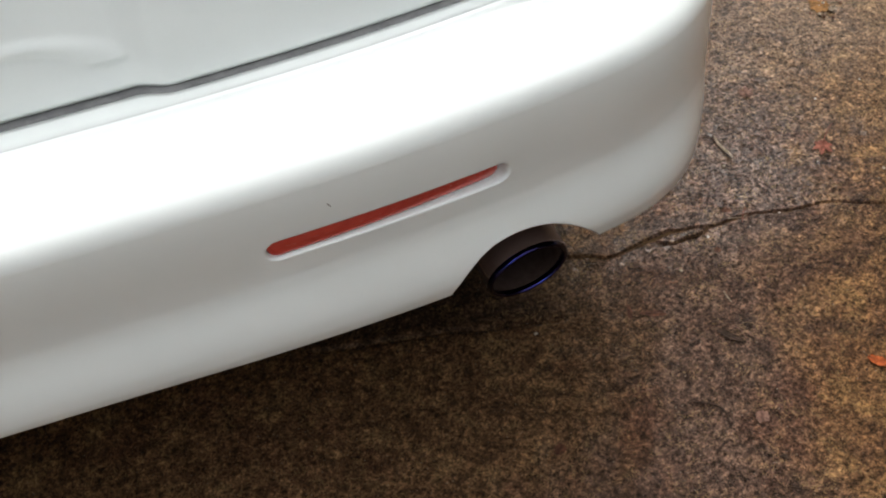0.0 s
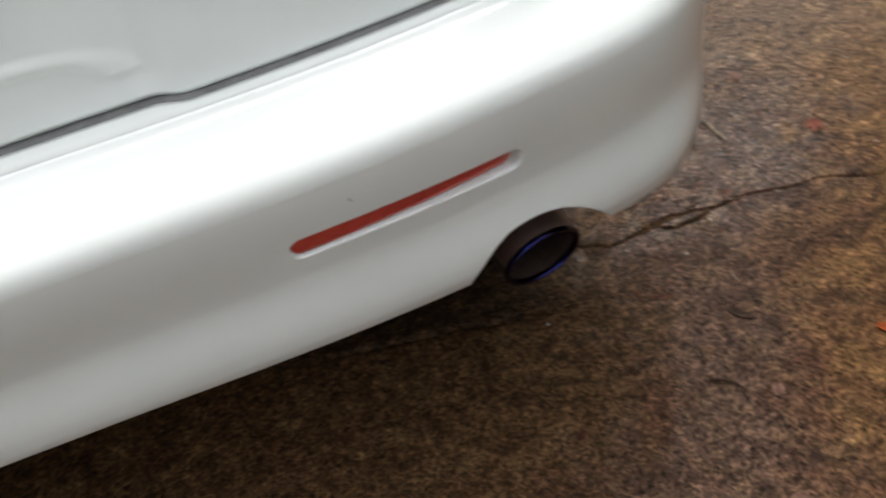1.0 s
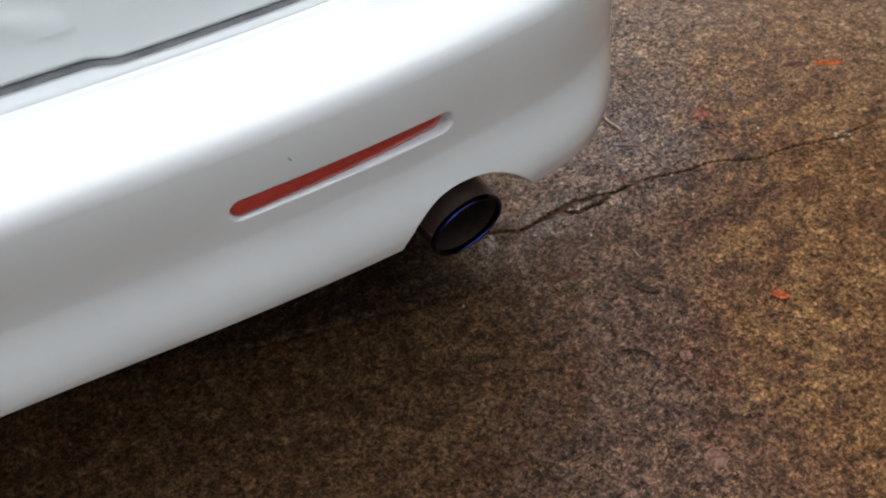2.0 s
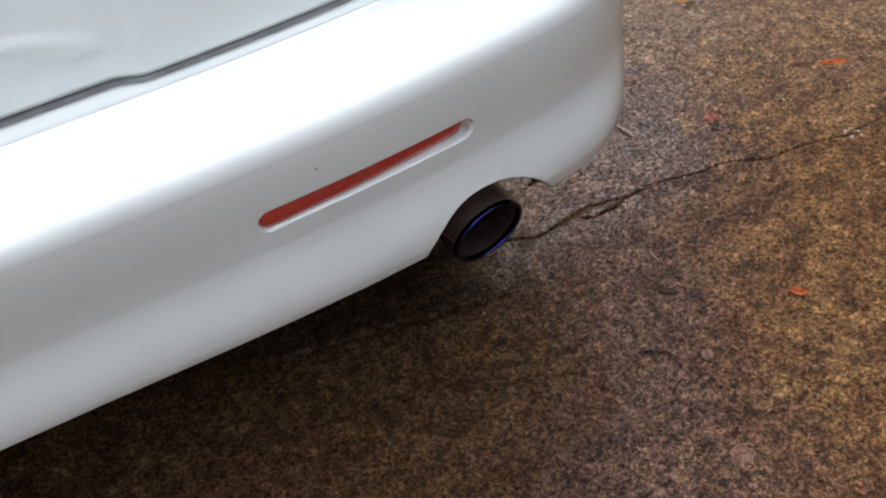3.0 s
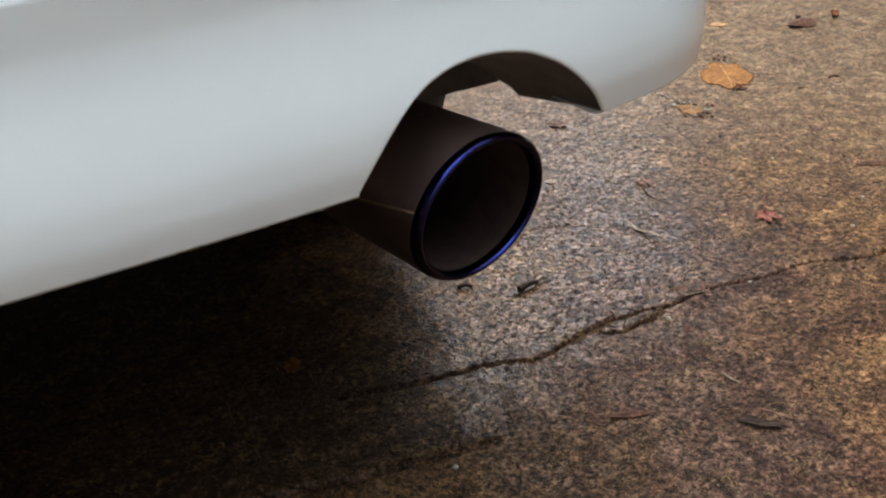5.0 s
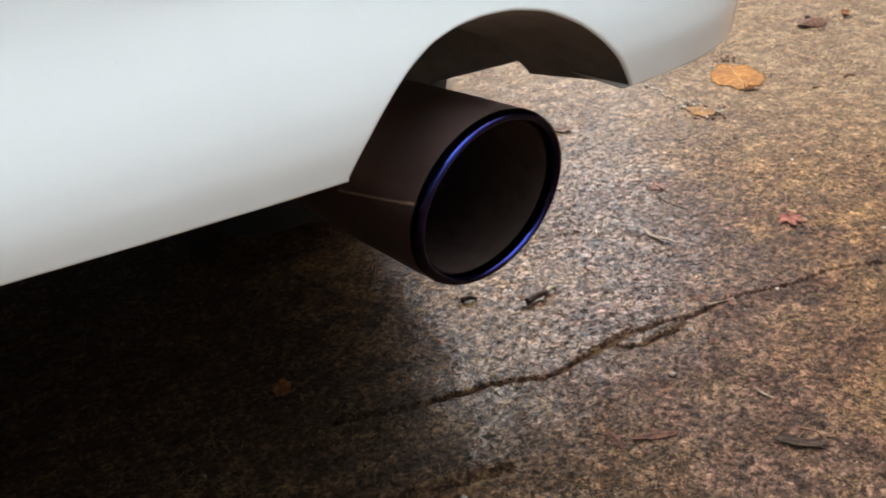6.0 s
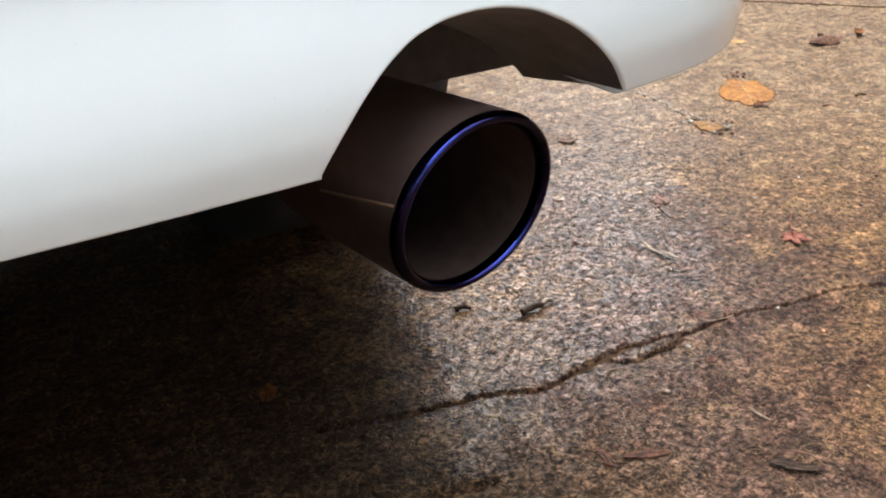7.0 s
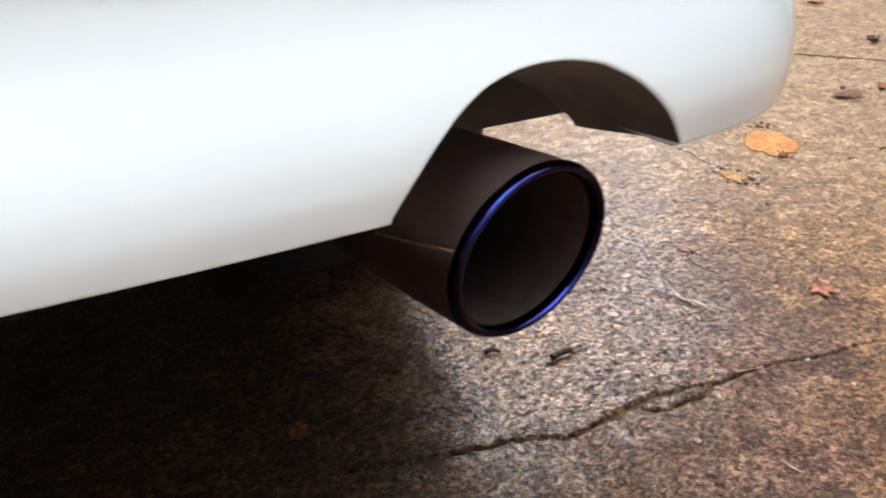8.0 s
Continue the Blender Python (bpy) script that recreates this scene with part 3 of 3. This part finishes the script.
def build_body():
    """The body ahead of the bumper, closed all round."""
    flank = 0.343
    left = 2 * MID - flank
    # along the car: top height, half width of the top, shoulder height
    line = [(0.40, 0.948, 0.76, 0.90), (0.62, 0.962, 0.76, 0.92), (0.80, 0.985, 0.74, 0.93), (1.02, 1.16, 0.66, 0.93), (1.28, 1.335, 0.60, 0.93), (1.55, 1.395, 0.58, 0.93),
            (2.0, 1.41, 0.58, 0.93), (2.45, 1.375, 0.58, 0.92), (2.85, 1.20, 0.62, 0.91), (3.2, 0.985, 0.70, 0.88), (3.7, 0.90, 0.72, 0.80), (4.1, 0.78, 0.70, 0.70), (4.32, 0.62, 0.62, 0.58)]
    verts = []
    half = flank - MID
    for y, top, wide, shoulder in line:
        w = half * (1 - 0.10 * float(smoothstep(3.5, 4.32, y)))
        side = [(w - 0.012, 0.335), (w, 0.36), (w + 0.002, 0.46), (w, 0.60), (w - 0.012, shoulder - 0.10), (w - 0.035, shoulder - 0.02), (w - 0.055, shoulder)]
        side += [(wide + 0.025, top - 0.025), (wide - 0.02, top - 0.006), (wide - 0.12, top), (0.25, top + 0.004)]
        verts += [(MID + x, y, z) for x, z in side] + [(MID - x, y, z) for x, z in side[::-1]]
    n = 22
    faces = grid_faces(len(line), n)
    faces.append(tuple(range((len(line) - 1) * n, len(line) * n)))
    ob = mesh_object("body_shell", verts, faces, PAINT, smooth=False)
    child(ob, car, "white painted car body")
    build_quarter(1)
    build_quarter(-1)
    xs, zs = (left + 0.03, left + 0.1, -0.7, -0.6, -0.35, -0.25, 0.18, flank - 0.02), (0.36, 0.34, 0.34, 0.36, 0.36, 0.355, 0.36, 0.36)
    verts = []
    for y, inset in ((0.112, 0.14), (0.30, 0.02), (0.5, 0.0), (0.9, 0.0), (4.28, 0.06)):
        verts += [(MID + (x - MID) * (1 - inset / 0.83), y, z) for x, z in zip(xs, zs)]
    under = mesh_object("underbody", verts, grid_faces(5, len(xs)), BLACK)
    child(under, car, "black underbody in shadow")


build_body()


def build_exhaust():
    c = (0.0925, 0.0376, 0.2893)
    r = 0.0479

    def sheared(name, profile, material, steps):
        """A turned part whose mouth is cut aslant, the top reaching out furthest."""
        verts = []
        for rad, y in profile:
            k = float(smoothstep(0.11, 0.012, y))
            for n in range(steps):
                a = 2 * math.pi * n / steps
                x, z = rad * math.cos(a), rad * math.sin(a)
                verts.append((x, y + k * (0.132 * x - 0.365 * z), z))
        ob = mesh_object(name, verts, grid_faces(len(profile), steps, True), material)
        ob.matrix_world = pose(*c, -5.3, 0, 0.9)
        return ob

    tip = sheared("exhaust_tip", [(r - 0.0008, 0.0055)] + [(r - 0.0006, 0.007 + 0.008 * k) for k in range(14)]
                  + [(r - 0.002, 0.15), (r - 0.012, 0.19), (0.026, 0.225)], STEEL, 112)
    child(tip, car, "burnt dark steel exhaust tip with a rolled blue rim")
    ring = []
    for k in range(21):
        a = 2 * math.pi * k / 20
        ring.append((r - 0.0037 + 0.0032 * math.cos(a), 0.0056 + 0.0060 * math.sin(a)))
    rim = sheared("rim", ring, BLUE, 144)
    bore = sheared("bore", [(r - 0.0062, 0.0056)] + [(r - 0.0068, 0.008 + 0.008 * k) for k in range(14)] + [(r - 0.007, 0.15), (0.024, 0.19), (0.0002, 0.20)], SOOT, 112)
    # reflection of the bumper's edge along the tip, built as a thin tan line
    glint_line = []
    for k in range(9):
        a, y = math.radians(164 + 12 * k / 8), 0.008 + 0.067 * k / 8
        x, z = (r - 0.0004) * math.cos(a), (r - 0.0004) * math.sin(a)
        glint_line.append((x, y + float(smoothstep(0.11, 0.012, y)) * (0.132 * x - 0.365 * z), z))
    edge_line = tube("edge_glint", glint_line, 0.0007, GLINT, 6)
    edge_line.matrix_world = pose(*c, -5.3, 0, 0.9)
    for piece, words in ((edge_line, "thin tan line standing in for a reflection"), (rim, "blued rolled titanium rim"), (bore, "soot-black inside of the tip")):
        piece.parent = tip
        piece.matrix_parent_inverse = tip.matrix_world.inverted()
        tagged(piece, words)
    pipe = tube("tail_pipe", [(0.09, 0.24, 0.292), (0.085, 0.30, 0.292), (0.06, 0.36, 0.29), (0.0, 0.41, 0.285), (-0.08, 0.43, 0.28)], 0.026, BLACK, 20)
    child(pipe, car, "dark tail pipe")
    verts, seg = [], 40
    for x, k in ((-0.62, 0.86), (-0.61, 1.0), (-0.09, 1.0), (-0.08, 0.86)):
        for j in range(seg):
            a = 2 * math.pi * j / seg
            verts.append((x, 0.45 + 0.16 * k * math.cos(a), 0.275 + 0.085 * k * math.sin(a)))
    faces = grid_faces(4, seg, True) + [tuple(range(seg)), tuple(range(3 * seg, 4 * seg))]
    child(mesh_object("muffler", verts, faces, BLACK), car, "dark oval muffler under the boot")


build_exhaust()


def build_wheel(x, y):
    tyre = [(0.20, -0.09), (0.27, -0.098), (0.30, -0.09), (0.312, -0.07), (0.314, 0.0), (0.312, 0.07), (0.30, 0.09), (0.27, 0.098), (0.20, 0.09)]
    ob = lathe("wheel", tyre, RUBBER, (x, y, 0.314), 90, 64)
    disc = lathe("wheel_rim", [(0.20, -0.08), (0.19, 0.06), (0.06, 0.05), (0.0002, 0.05)], BLACK, (x, y, 0.314), 90, 48)
    disc.parent = ob
    disc.matrix_parent_inverse = ob.matrix_world.inverted()
    return child(ob, car, "black rubber tyre on a dark wheel")


for y in (0.74, 3.30):
    build_wheel(0.235, y)
    build_wheel(2 * MID - 0.235, y)


# ---- fallen leaves, twigs and crumbs on the concrete ----
ORANGE = leaf_mat("orange_leaf", (0.16, 0.060, 0.010), (0.28, 0.120, 0.026))
EMBER = leaf_mat("bright_orange_leaf", (0.20, 0.040, 0.010), (0.30, 0.075, 0.018))
RUST = leaf_mat("rust_leaf", (0.110, 0.038, 0.014), (0.18, 0.070, 0.026))
CRIMSON = leaf_mat("red_leaf", (0.115, 0.034, 0.022), (0.185, 0.066, 0.042))
BROWN = leaf_mat("brown_leaf", (0.050, 0.027, 0.017), (0.115, 0.062, 0.038), 0.6)
WET_RED = leaf_mat("wet_red_leaf", (0.048, 0.020, 0.012), (0.088, 0.037, 0.020), 0.6)
PINK = leaf_mat("faded_pink_leaf", (0.095, 0.048, 0.034), (0.135, 0.074, 0.054))
PALE = leaf_mat("pale_dry_leaf", (0.17, 0.125, 0.085), (0.29, 0.225, 0.17))
BARK = leaf_mat("dark_twig", (0.022, 0.013, 0.009), (0.050, 0.030, 0.020), 0.7)
GRIT = leaf_mat("pale_grit", (0.25, 0.21, 0.17), (0.38, 0.33, 0.28), 0.6)
RIB = leaf_mat("pale_leaf_rib", (0.30, 0.16, 0.06), (0.40, 0.23, 0.10))
OCHRE = leaf_mat("ochre_leaf", (0.12, 0.055, 0.016), (0.20, 0.10, 0.032))
UMBER = leaf_mat("red_brown_leaf", (0.095, 0.048, 0.031), (0.165, 0.088, 0.058))


def outline(kind, a, ph):
    """The radius of a leaf's edge at the angle a; the tip lies along +x."""
    if kind == "lobed":
        r = 0.40
        for at, length, wide in ((0, 1.0, 0.42), (0.85, 0.88, 0.38), (-0.85, 0.80, 0.38), (1.75, 0.66, 0.36), (-1.75, 0.60, 0.36), (2.6, 0.46, 0.3), (-2.6, 0.46, 0.3)):
            d = abs(math.atan2(math.sin(a - at), math.cos(a - at)))
            r = max(r, 0.40 + (length - 0.40) * max(0.0, 1 - d / wide) ** 0.8)
        return r
    if kind == "broad":
        r = 1 / math.sqrt(math.cos(a) ** 2 + (math.sin(a) / 0.66) ** 2)
        return r * (0.93 + 0.06 * math.cos(3 * a + 0.6) + 0.05 * math.sin(7 * a) + 0.045 * math.sin(11 * a) + 0.04 * math.cos(19 * a + 1.0) - 0.16 * max(0.0, math.cos(a + 2.5)) ** 12)
    slim = {"oval": 0.55, "slender": 0.095, "scrap": 0.75, "strip": 0.28}[kind]
    c, n = math.cos(a), math.sin(a)
    r = 1 / math.sqrt(c * c + (n / slim) ** 2)
    if kind in ("scrap", "strip"):
        c, n = math.cos(a), math.sin(a)
        r *= 1 + 0.38 * noise.noise((1.5 * c, 1.5 * n, ph)) + 0.15 * noise.noise((5 * c, 5 * n, 3 * ph))
    return r


def fallen_leaf(kind, label, x, y, size, turn, material, curl=0.15, stem=0.0, roll=0.0, lift=0.0015, seed=1):
    """A leaf with a thin solid blade, a raised midrib and, where it has one, a stalk. size: half its length."""
    rng = random.Random(seed)
    ph = rng.uniform(0, 6.28)
    base = new("fallen_leaf")
    base.matrix_world = pose(x, y, 0.0, 0, 0, turn)
    tagged(base, label, "leaf", "fallen leaves")
    rings, steps = (0.0, 0.25, 0.5, 0.75, 0.92, 1.0), 64

    def height(px, py):
        bend = curl * (px * px * 0.7 + py * py * 1.1) + min(0.06, 0.003 + 0.5 * abs(curl)) * math.sin(4.2 * px + ph) * math.cos(3.7 * py + 2 * ph)
        rib = 0.035 * math.exp(-(py / 0.05) ** 2) * (kind not in ("scrap", "broad"))
        return bend + rib

    top = []
    for f in rings:
        for k in range(steps):
            a = 2 * math.pi * k / steps
            r = f * outline(kind, a, ph) * (1 + (0.05 * math.sin(9 * a + ph) if f > 0.9 else 0))
            px, py = r * math.cos(a), r * math.sin(a)
            z = height(px, py)
            if roll:
                ang = py * roll
                rad = 1 / roll
                py, z = rad * math.sin(ang), z + rad * (1 - math.cos(ang))
            top.append((size * px, size * py, size * z))
    low = min(p[2] for p in top)
    top = [(px, py, z - low + lift + 0.0006) for px, py, z in top]
    n = len(top)
    verts = top + [(px, py, z - 0.0006) for px, py, z in top]
    quads = grid_faces(len(rings), steps, True)
    faces = quads + [tuple(n + v for v in q[::-1]) for q in quads]
    rim = (len(rings) - 1) * steps
    faces += [(rim + k, n + rim + k, n + rim + (k + 1) % steps, rim + (k + 1) % steps) for k in range(steps)]
    blade = mesh_object("blade", verts, faces, material)
    blade.parent = base
    if stem:
        b = -0.28 * size if kind == "lobed" else -0.75 * size
        z0 = lift + 0.001
        pts = [(b + 0.15 * size, 0, z0 + 0.001), (b, 0, z0 + 0.0012), (b - 0.5 * stem, 0.07 * stem, z0 + 0.002), (b - stem, 0.2 * stem, z0 + 0.001)]
        stalk = tube("stalk", pts, 0.0008, BARK if material is not CRIMSON else CRIMSON, 6, 0.7)
        stalk.parent = base
    if kind == "broad":
        spine = [(size * u, 0.0, size * (height(u, 0.0)) - low + lift + 0.0004) for u in (-0.85, -0.5, -0.15, 0.2, 0.55, 0.85)]
        tube("midrib", spine, 0.0015, RIB, 6, 0.4).parent = base
    return base


fallen_leaf("broad", "broad orange autumn leaf lying flat on wet concrete", 0.985, 0.718, 0.064, 57, ORANGE, 0.006, 0.020, lift=0.0006, seed=2)
fallen_leaf("scrap", "torn orange leaf scrap stuck to wet concrete", 0.838, 0.645, 0.022, -78, OCHRE, 0.01, lift=0.0005, seed=3)
fallen_leaf("scrap", "pale curled leaf crumb beside an orange scrap", 0.850, 0.621, 0.008, 20, PALE, 0.6, seed=4)
fallen_leaf("scrap", "curled dark leaf rim beside the orange leaf", 0.956, 0.664, 0.008, 15, RUST, 0.3, roll=1.0, seed=33)
fallen_leaf("oval", "brown dry leaf curled up into a mound on the concrete", 1.281, 0.832, 0.029, -20, UMBER, -0.3, 0.010, roll=-2.0, lift=0.0003, seed=5)
fallen_leaf("oval", "reddish brown curled leaf standing on its edge", 1.370, 0.836, 0.017, 40, RUST, 0.5, 0.02, roll=2.0, seed=6)
fallen_leaf("oval", "brown dry leaf near the slab joint", 1.652, 1.087, 0.024, 15, BROWN, 0.4, roll=1.8, seed=7)
fallen_leaf("scrap", "pale orange leaf scrap beyond the bumper corner", 1.180, 0.933, 0.015, -30, RIB, 0.02, lift=0.0005, seed=41)
fallen_leaf("strip", "pale torn leaf shred beside the orange leaf", 0.953, 0.662, 0.012, -35, PINK, 0.1, seed=42)
fallen_leaf("scrap", "rust-coloured leaf bits far along the drive", 1.885, 1.452, 0.026, 60, RUST, 0.3, seed=34)
fallen_leaf("lobed", "small red maple leaf with a long stalk", 0.664, 0.334, 0.023, -125, CRIMSON, 0.06, 0.045, seed=8)
fallen_leaf("lobed", "faded pink maple leaf flat on the concrete", 0.617, 0.486, 0.019, 70, PINK, 0.03, 0.012, lift=0.0006, seed=9)
fallen_leaf("oval", "small bright orange leaf on brown concrete", 0.523, -0.038, 0.0125, -50, EMBER, 0.2, 0.006, seed=10)
fallen_leaf("strip", "curled dark brown leaf flake on brown concrete", 0.371, 0.064, 0.018, -50, BARK, 0.10, roll=0.8, seed=11)
fallen_leaf("strip", "wet red-brown leaf pressed onto the concrete", 0.266, 0.149, 0.013, 75, WET_RED, 0.01, lift=0.0004, seed=12)
fallen_leaf("strip", "wet red-brown leaf torn and pressed flat", 0.294, 0.136, 0.019, -25, WET_RED, 0.01, lift=0.0004, seed=35)
fallen_leaf("scrap", "faded pink leaf pressed onto brown concrete", 0.291, -0.204, 0.016, -40, PINK, 0.01, lift=0.0004, seed=13)
fallen_leaf("oval", "dull rusty leaf in the shadow under the car", 0.086, 0.372, 0.013, 60, RUST, 0.1, 0.01, seed=14)
fallen_leaf("slender", "slender pale dry leaf lying along a hairline crack", 0.525, 0.386, 0.028, -84, PALE, 0.12, seed=15)
fallen_leaf("slender", "thin grey leaf sliver on brown concrete", 0.398, 0.124, 0.011, -88, PALE, 0.1, seed=36)
fallen_leaf("strip", "ragged rust-coloured leaf half lying on the concrete", 0.926, 0.334, 0.028, -28, EMBER, 0.02, lift=0.0006, seed=17)
fallen_leaf("strip", "dull brown leaf shred pressed onto the concrete", 0.876, 0.360, 0.022, -26, WET_RED, 0.02, lift=0.0005, seed=37)
fallen_leaf("oval", "brown leaf at the edge of the drive", 1.106, 0.353, 0.018, 30, RUST, 0.4, roll=1.0, seed=18)
fallen_leaf("scrap", "dark rust leaf bit behind the exhaust", 0.649, 0.712, 0.013, -25, BROWN, 0.2, seed=19)
fallen_leaf("scrap", "tan leaf fleck on grey concrete", 0.527, 0.562, 0.008, 0, PALE, 0.1, lift=0.0006, seed=20)
fallen_leaf("scrap", "pinkish leaf bit in the car's shadow", 0.101, -0.015, 0.009, 20, WET_RED, 0.05, lift=0.0005, seed=21)
fallen_leaf("scrap", "dull pink leaf beside a dark twig", 0.351, -0.060, 0.010, 50, PINK, 0.08, lift=0.0006, seed=22)
fallen_leaf("scrap", "red leaf flake near the crack", 0.425, 0.205, 0.006, 25, WET_RED, 0.05, lift=0.0005, seed=23)
fallen_leaf("scrap", "rusty leaf flakes beside the crack", 0.470, 0.268, 0.007, 10, WET_RED, 0.05, lift=0.0005, seed=24)


def twig(label, points, radius, material=None, taper=0.5):
    pts = [Vector(p) for p in points]
    fine = []
    for k in range(len(pts) - 1):
        p0, p1, p2, p3 = pts[max(k - 1, 0)], pts[k], pts[k + 1], pts[min(k + 2, len(pts) - 1)]
        for j in range(5):
            u = j / 5
            fine.append(0.5 * (2 * p1 + (p2 - p0) * u + (2 * p0 - 5 * p1 + 4 * p2 - p3) * u * u + (3 * p1 - p0 - 3 * p2 + p3) * u ** 3))
    fine.append(pts[-1])
    ob = tube("twig", fine, radius, material or BARK, 8, taper)
    return tagged(ob, label, "twig", "twigs on the concrete")


twig("thin curved dark twig on brown concrete", [(0.281, -0.012, 0.003), (0.298, -0.021, 0.004), (0.310, -0.035, 0.004), (0.310, -0.056, 0.002)], 0.0020)
twig("short dark twig with a pale end on brown concrete", [(0.277, -0.084, 0.002), (0.287, -0.080, 0.003), (0.299, -0.075, 0.002)], 0.0017)
twig("thin reddish stalk lying across the crack", [(0.497, 0.262, 0.003), (0.489, 0.253, 0.004), (0.480, 0.238, 0.003)], 0.0010, CRIMSON)
twig("short reddish stalk beside the crack", [(0.465, 0.252, 0.003), (0.478, 0.247, 0.004), (0.492, 0.247, 0.003)], 0.0008, PALE)
twig("dark seed stalk with a tan end", [(0.336, 0.360, 0.004), (0.348, 0.362, 0.005), (0.360, 0.363, 0.004)], 0.0035, BARK, 0.8)
twig("tan dry bud end on grey concrete", [(0.362, 0.365, 0.003), (0.368, 0.367, 0.004), (0.374, 0.366, 0.003)], 0.0028, PALE, 0.7)
twig("short dark seed husk on grey concrete", [(0.289, 0.403, 0.003), (0.296, 0.402, 0.004), (0.303, 0.398, 0.002)], 0.0030, BARK, 0.6)
twig("short dark twig on pale concrete", [(1.022, 0.609, 0.001), (1.031, 0.605, 0.002), (1.038, 0.602, 0.001)], 0.0014, UMBER)
twig("short dark twig bit on pale concrete", [(1.094, 0.612, 0.001), (1.102, 0.610, 0.003), (1.110, 0.607, 0.001)], 0.0020, BROWN)
twig("thin dark stalk behind the bumper", [(0.60, 0.47, 0.002), (0.592, 0.445, 0.003), (0.598, 0.42, 0.002)], 0.0008)
twig("pale bent stalk on brown concrete", [(0.383, 0.075, 0.003), (0.388, 0.062, 0.005), (0.386, 0.045, 0.003)], 0.0010, PINK)


def crumb(label, x, y, size, material, seed):
    rng = random.Random(seed)
    bm = bmesh.new()
    bmesh.ops.create_icosphere(bm, subdivisions=2, radius=size)
    for v in bm.verts:
        v.co *= 1 + rng.uniform(-0.25, 0.2)
        v.co.z *= 0.6
    me = bpy.data.meshes.new("pebble")
    bm.to_mesh(me)
    bm.free()
    me.materials.append(material)
    ob = new("pebble", me)
    ob.location = (x, y, 0.45 * size)
    return tagged(ob, label, "pebble", "pebbles on the concrete")


for k in range(22):
    rng = random.Random(500 + k)
    u = k / 21
    crumb("tiny pale grit grain in a line of drips", 0.866 - 0.024 * u + rng.uniform(-0.005, 0.005), 0.84 - 0.20 * u + rng.uniform(-0.004, 0.004), rng.uniform(0.0016, 0.0036), (GRIT, PALE)[k % 2], 600 + k)
for k in range(9):
    rng = random.Random(700 + k)
    crumb("tiny white grain scattered on the crack", 0.822 + rng.uniform(-0.012, 0.012), 0.176 + rng.uniform(-0.012, 0.014), rng.uniform(0.0014, 0.0030), GRIT, 720 + k)
for k in range(14):
    rng = random.Random(800 + k)
    a = 2 * math.pi * k / 14
    crumb("tiny crumb round a torn leaf scrap", 0.838 + rng.uniform(0.019, 0.042) * math.cos(a), 0.643 + rng.uniform(0.019, 0.042) * math.sin(a), rng.uniform(0.0018, 0.0038), rng.choice((GRIT, BROWN, PALE, UMBER)), 830 + k)
for k in range(9):
    rng = random.Random(860 + k)
    crumb("tiny dark crumb behind the orange leaf", 1.036 + rng.uniform(-0.02, 0.02), 0.790 + rng.uniform(-0.02, 0.02), rng.uniform(0.0015, 0.0038), rng.choice((BROWN, UMBER, PALE)), 880 + k)
crumb("small dark crumb beside a brown leaf", 1.312, 0.868, 0.0055, BARK, 3)
crumb("small dark bark crumb on brown concrete", 0.348, -0.119, 0.004, BARK, 2)
crumb("tiny white pebble in the car's shadow", 0.135, 0.162, 0.0025, GRIT, 1)
for k in range(46):
    rng = random.Random(100 + k)
    crumb("tiny pale grit grain on the concrete", rng.uniform(0.3, 1.15), rng.uniform(-0.2, 0.75), rng.uniform(0.0012, 0.0026), (GRIT, PALE, BARK)[k % 3], 200 + k)


def build_chip():
    """A small dark chip in the paint above the reflector."""
    verts = []
    for k in range(10):
        a = 2 * math.pi * k / 10
        px, pz = -0.095 + 0.0016 * math.cos(a) + 0.0006 * math.sin(a), 0.505 - 0.0030 * math.cos(a) + 0.0005 * math.sin(a)
        bx, by, nx, ny = plan(s_at(px))
        d = skin(pz) - 0.0004
        verts.append((float(bx + d * nx), float(by + d * ny), pz))
    ob = mesh_object("paint_chip", verts, [tuple(range(10))], CHIP, smooth=False)
    ob.parent = bumper
    return tagged(ob, "small dark chip in the paint")


build_chip()
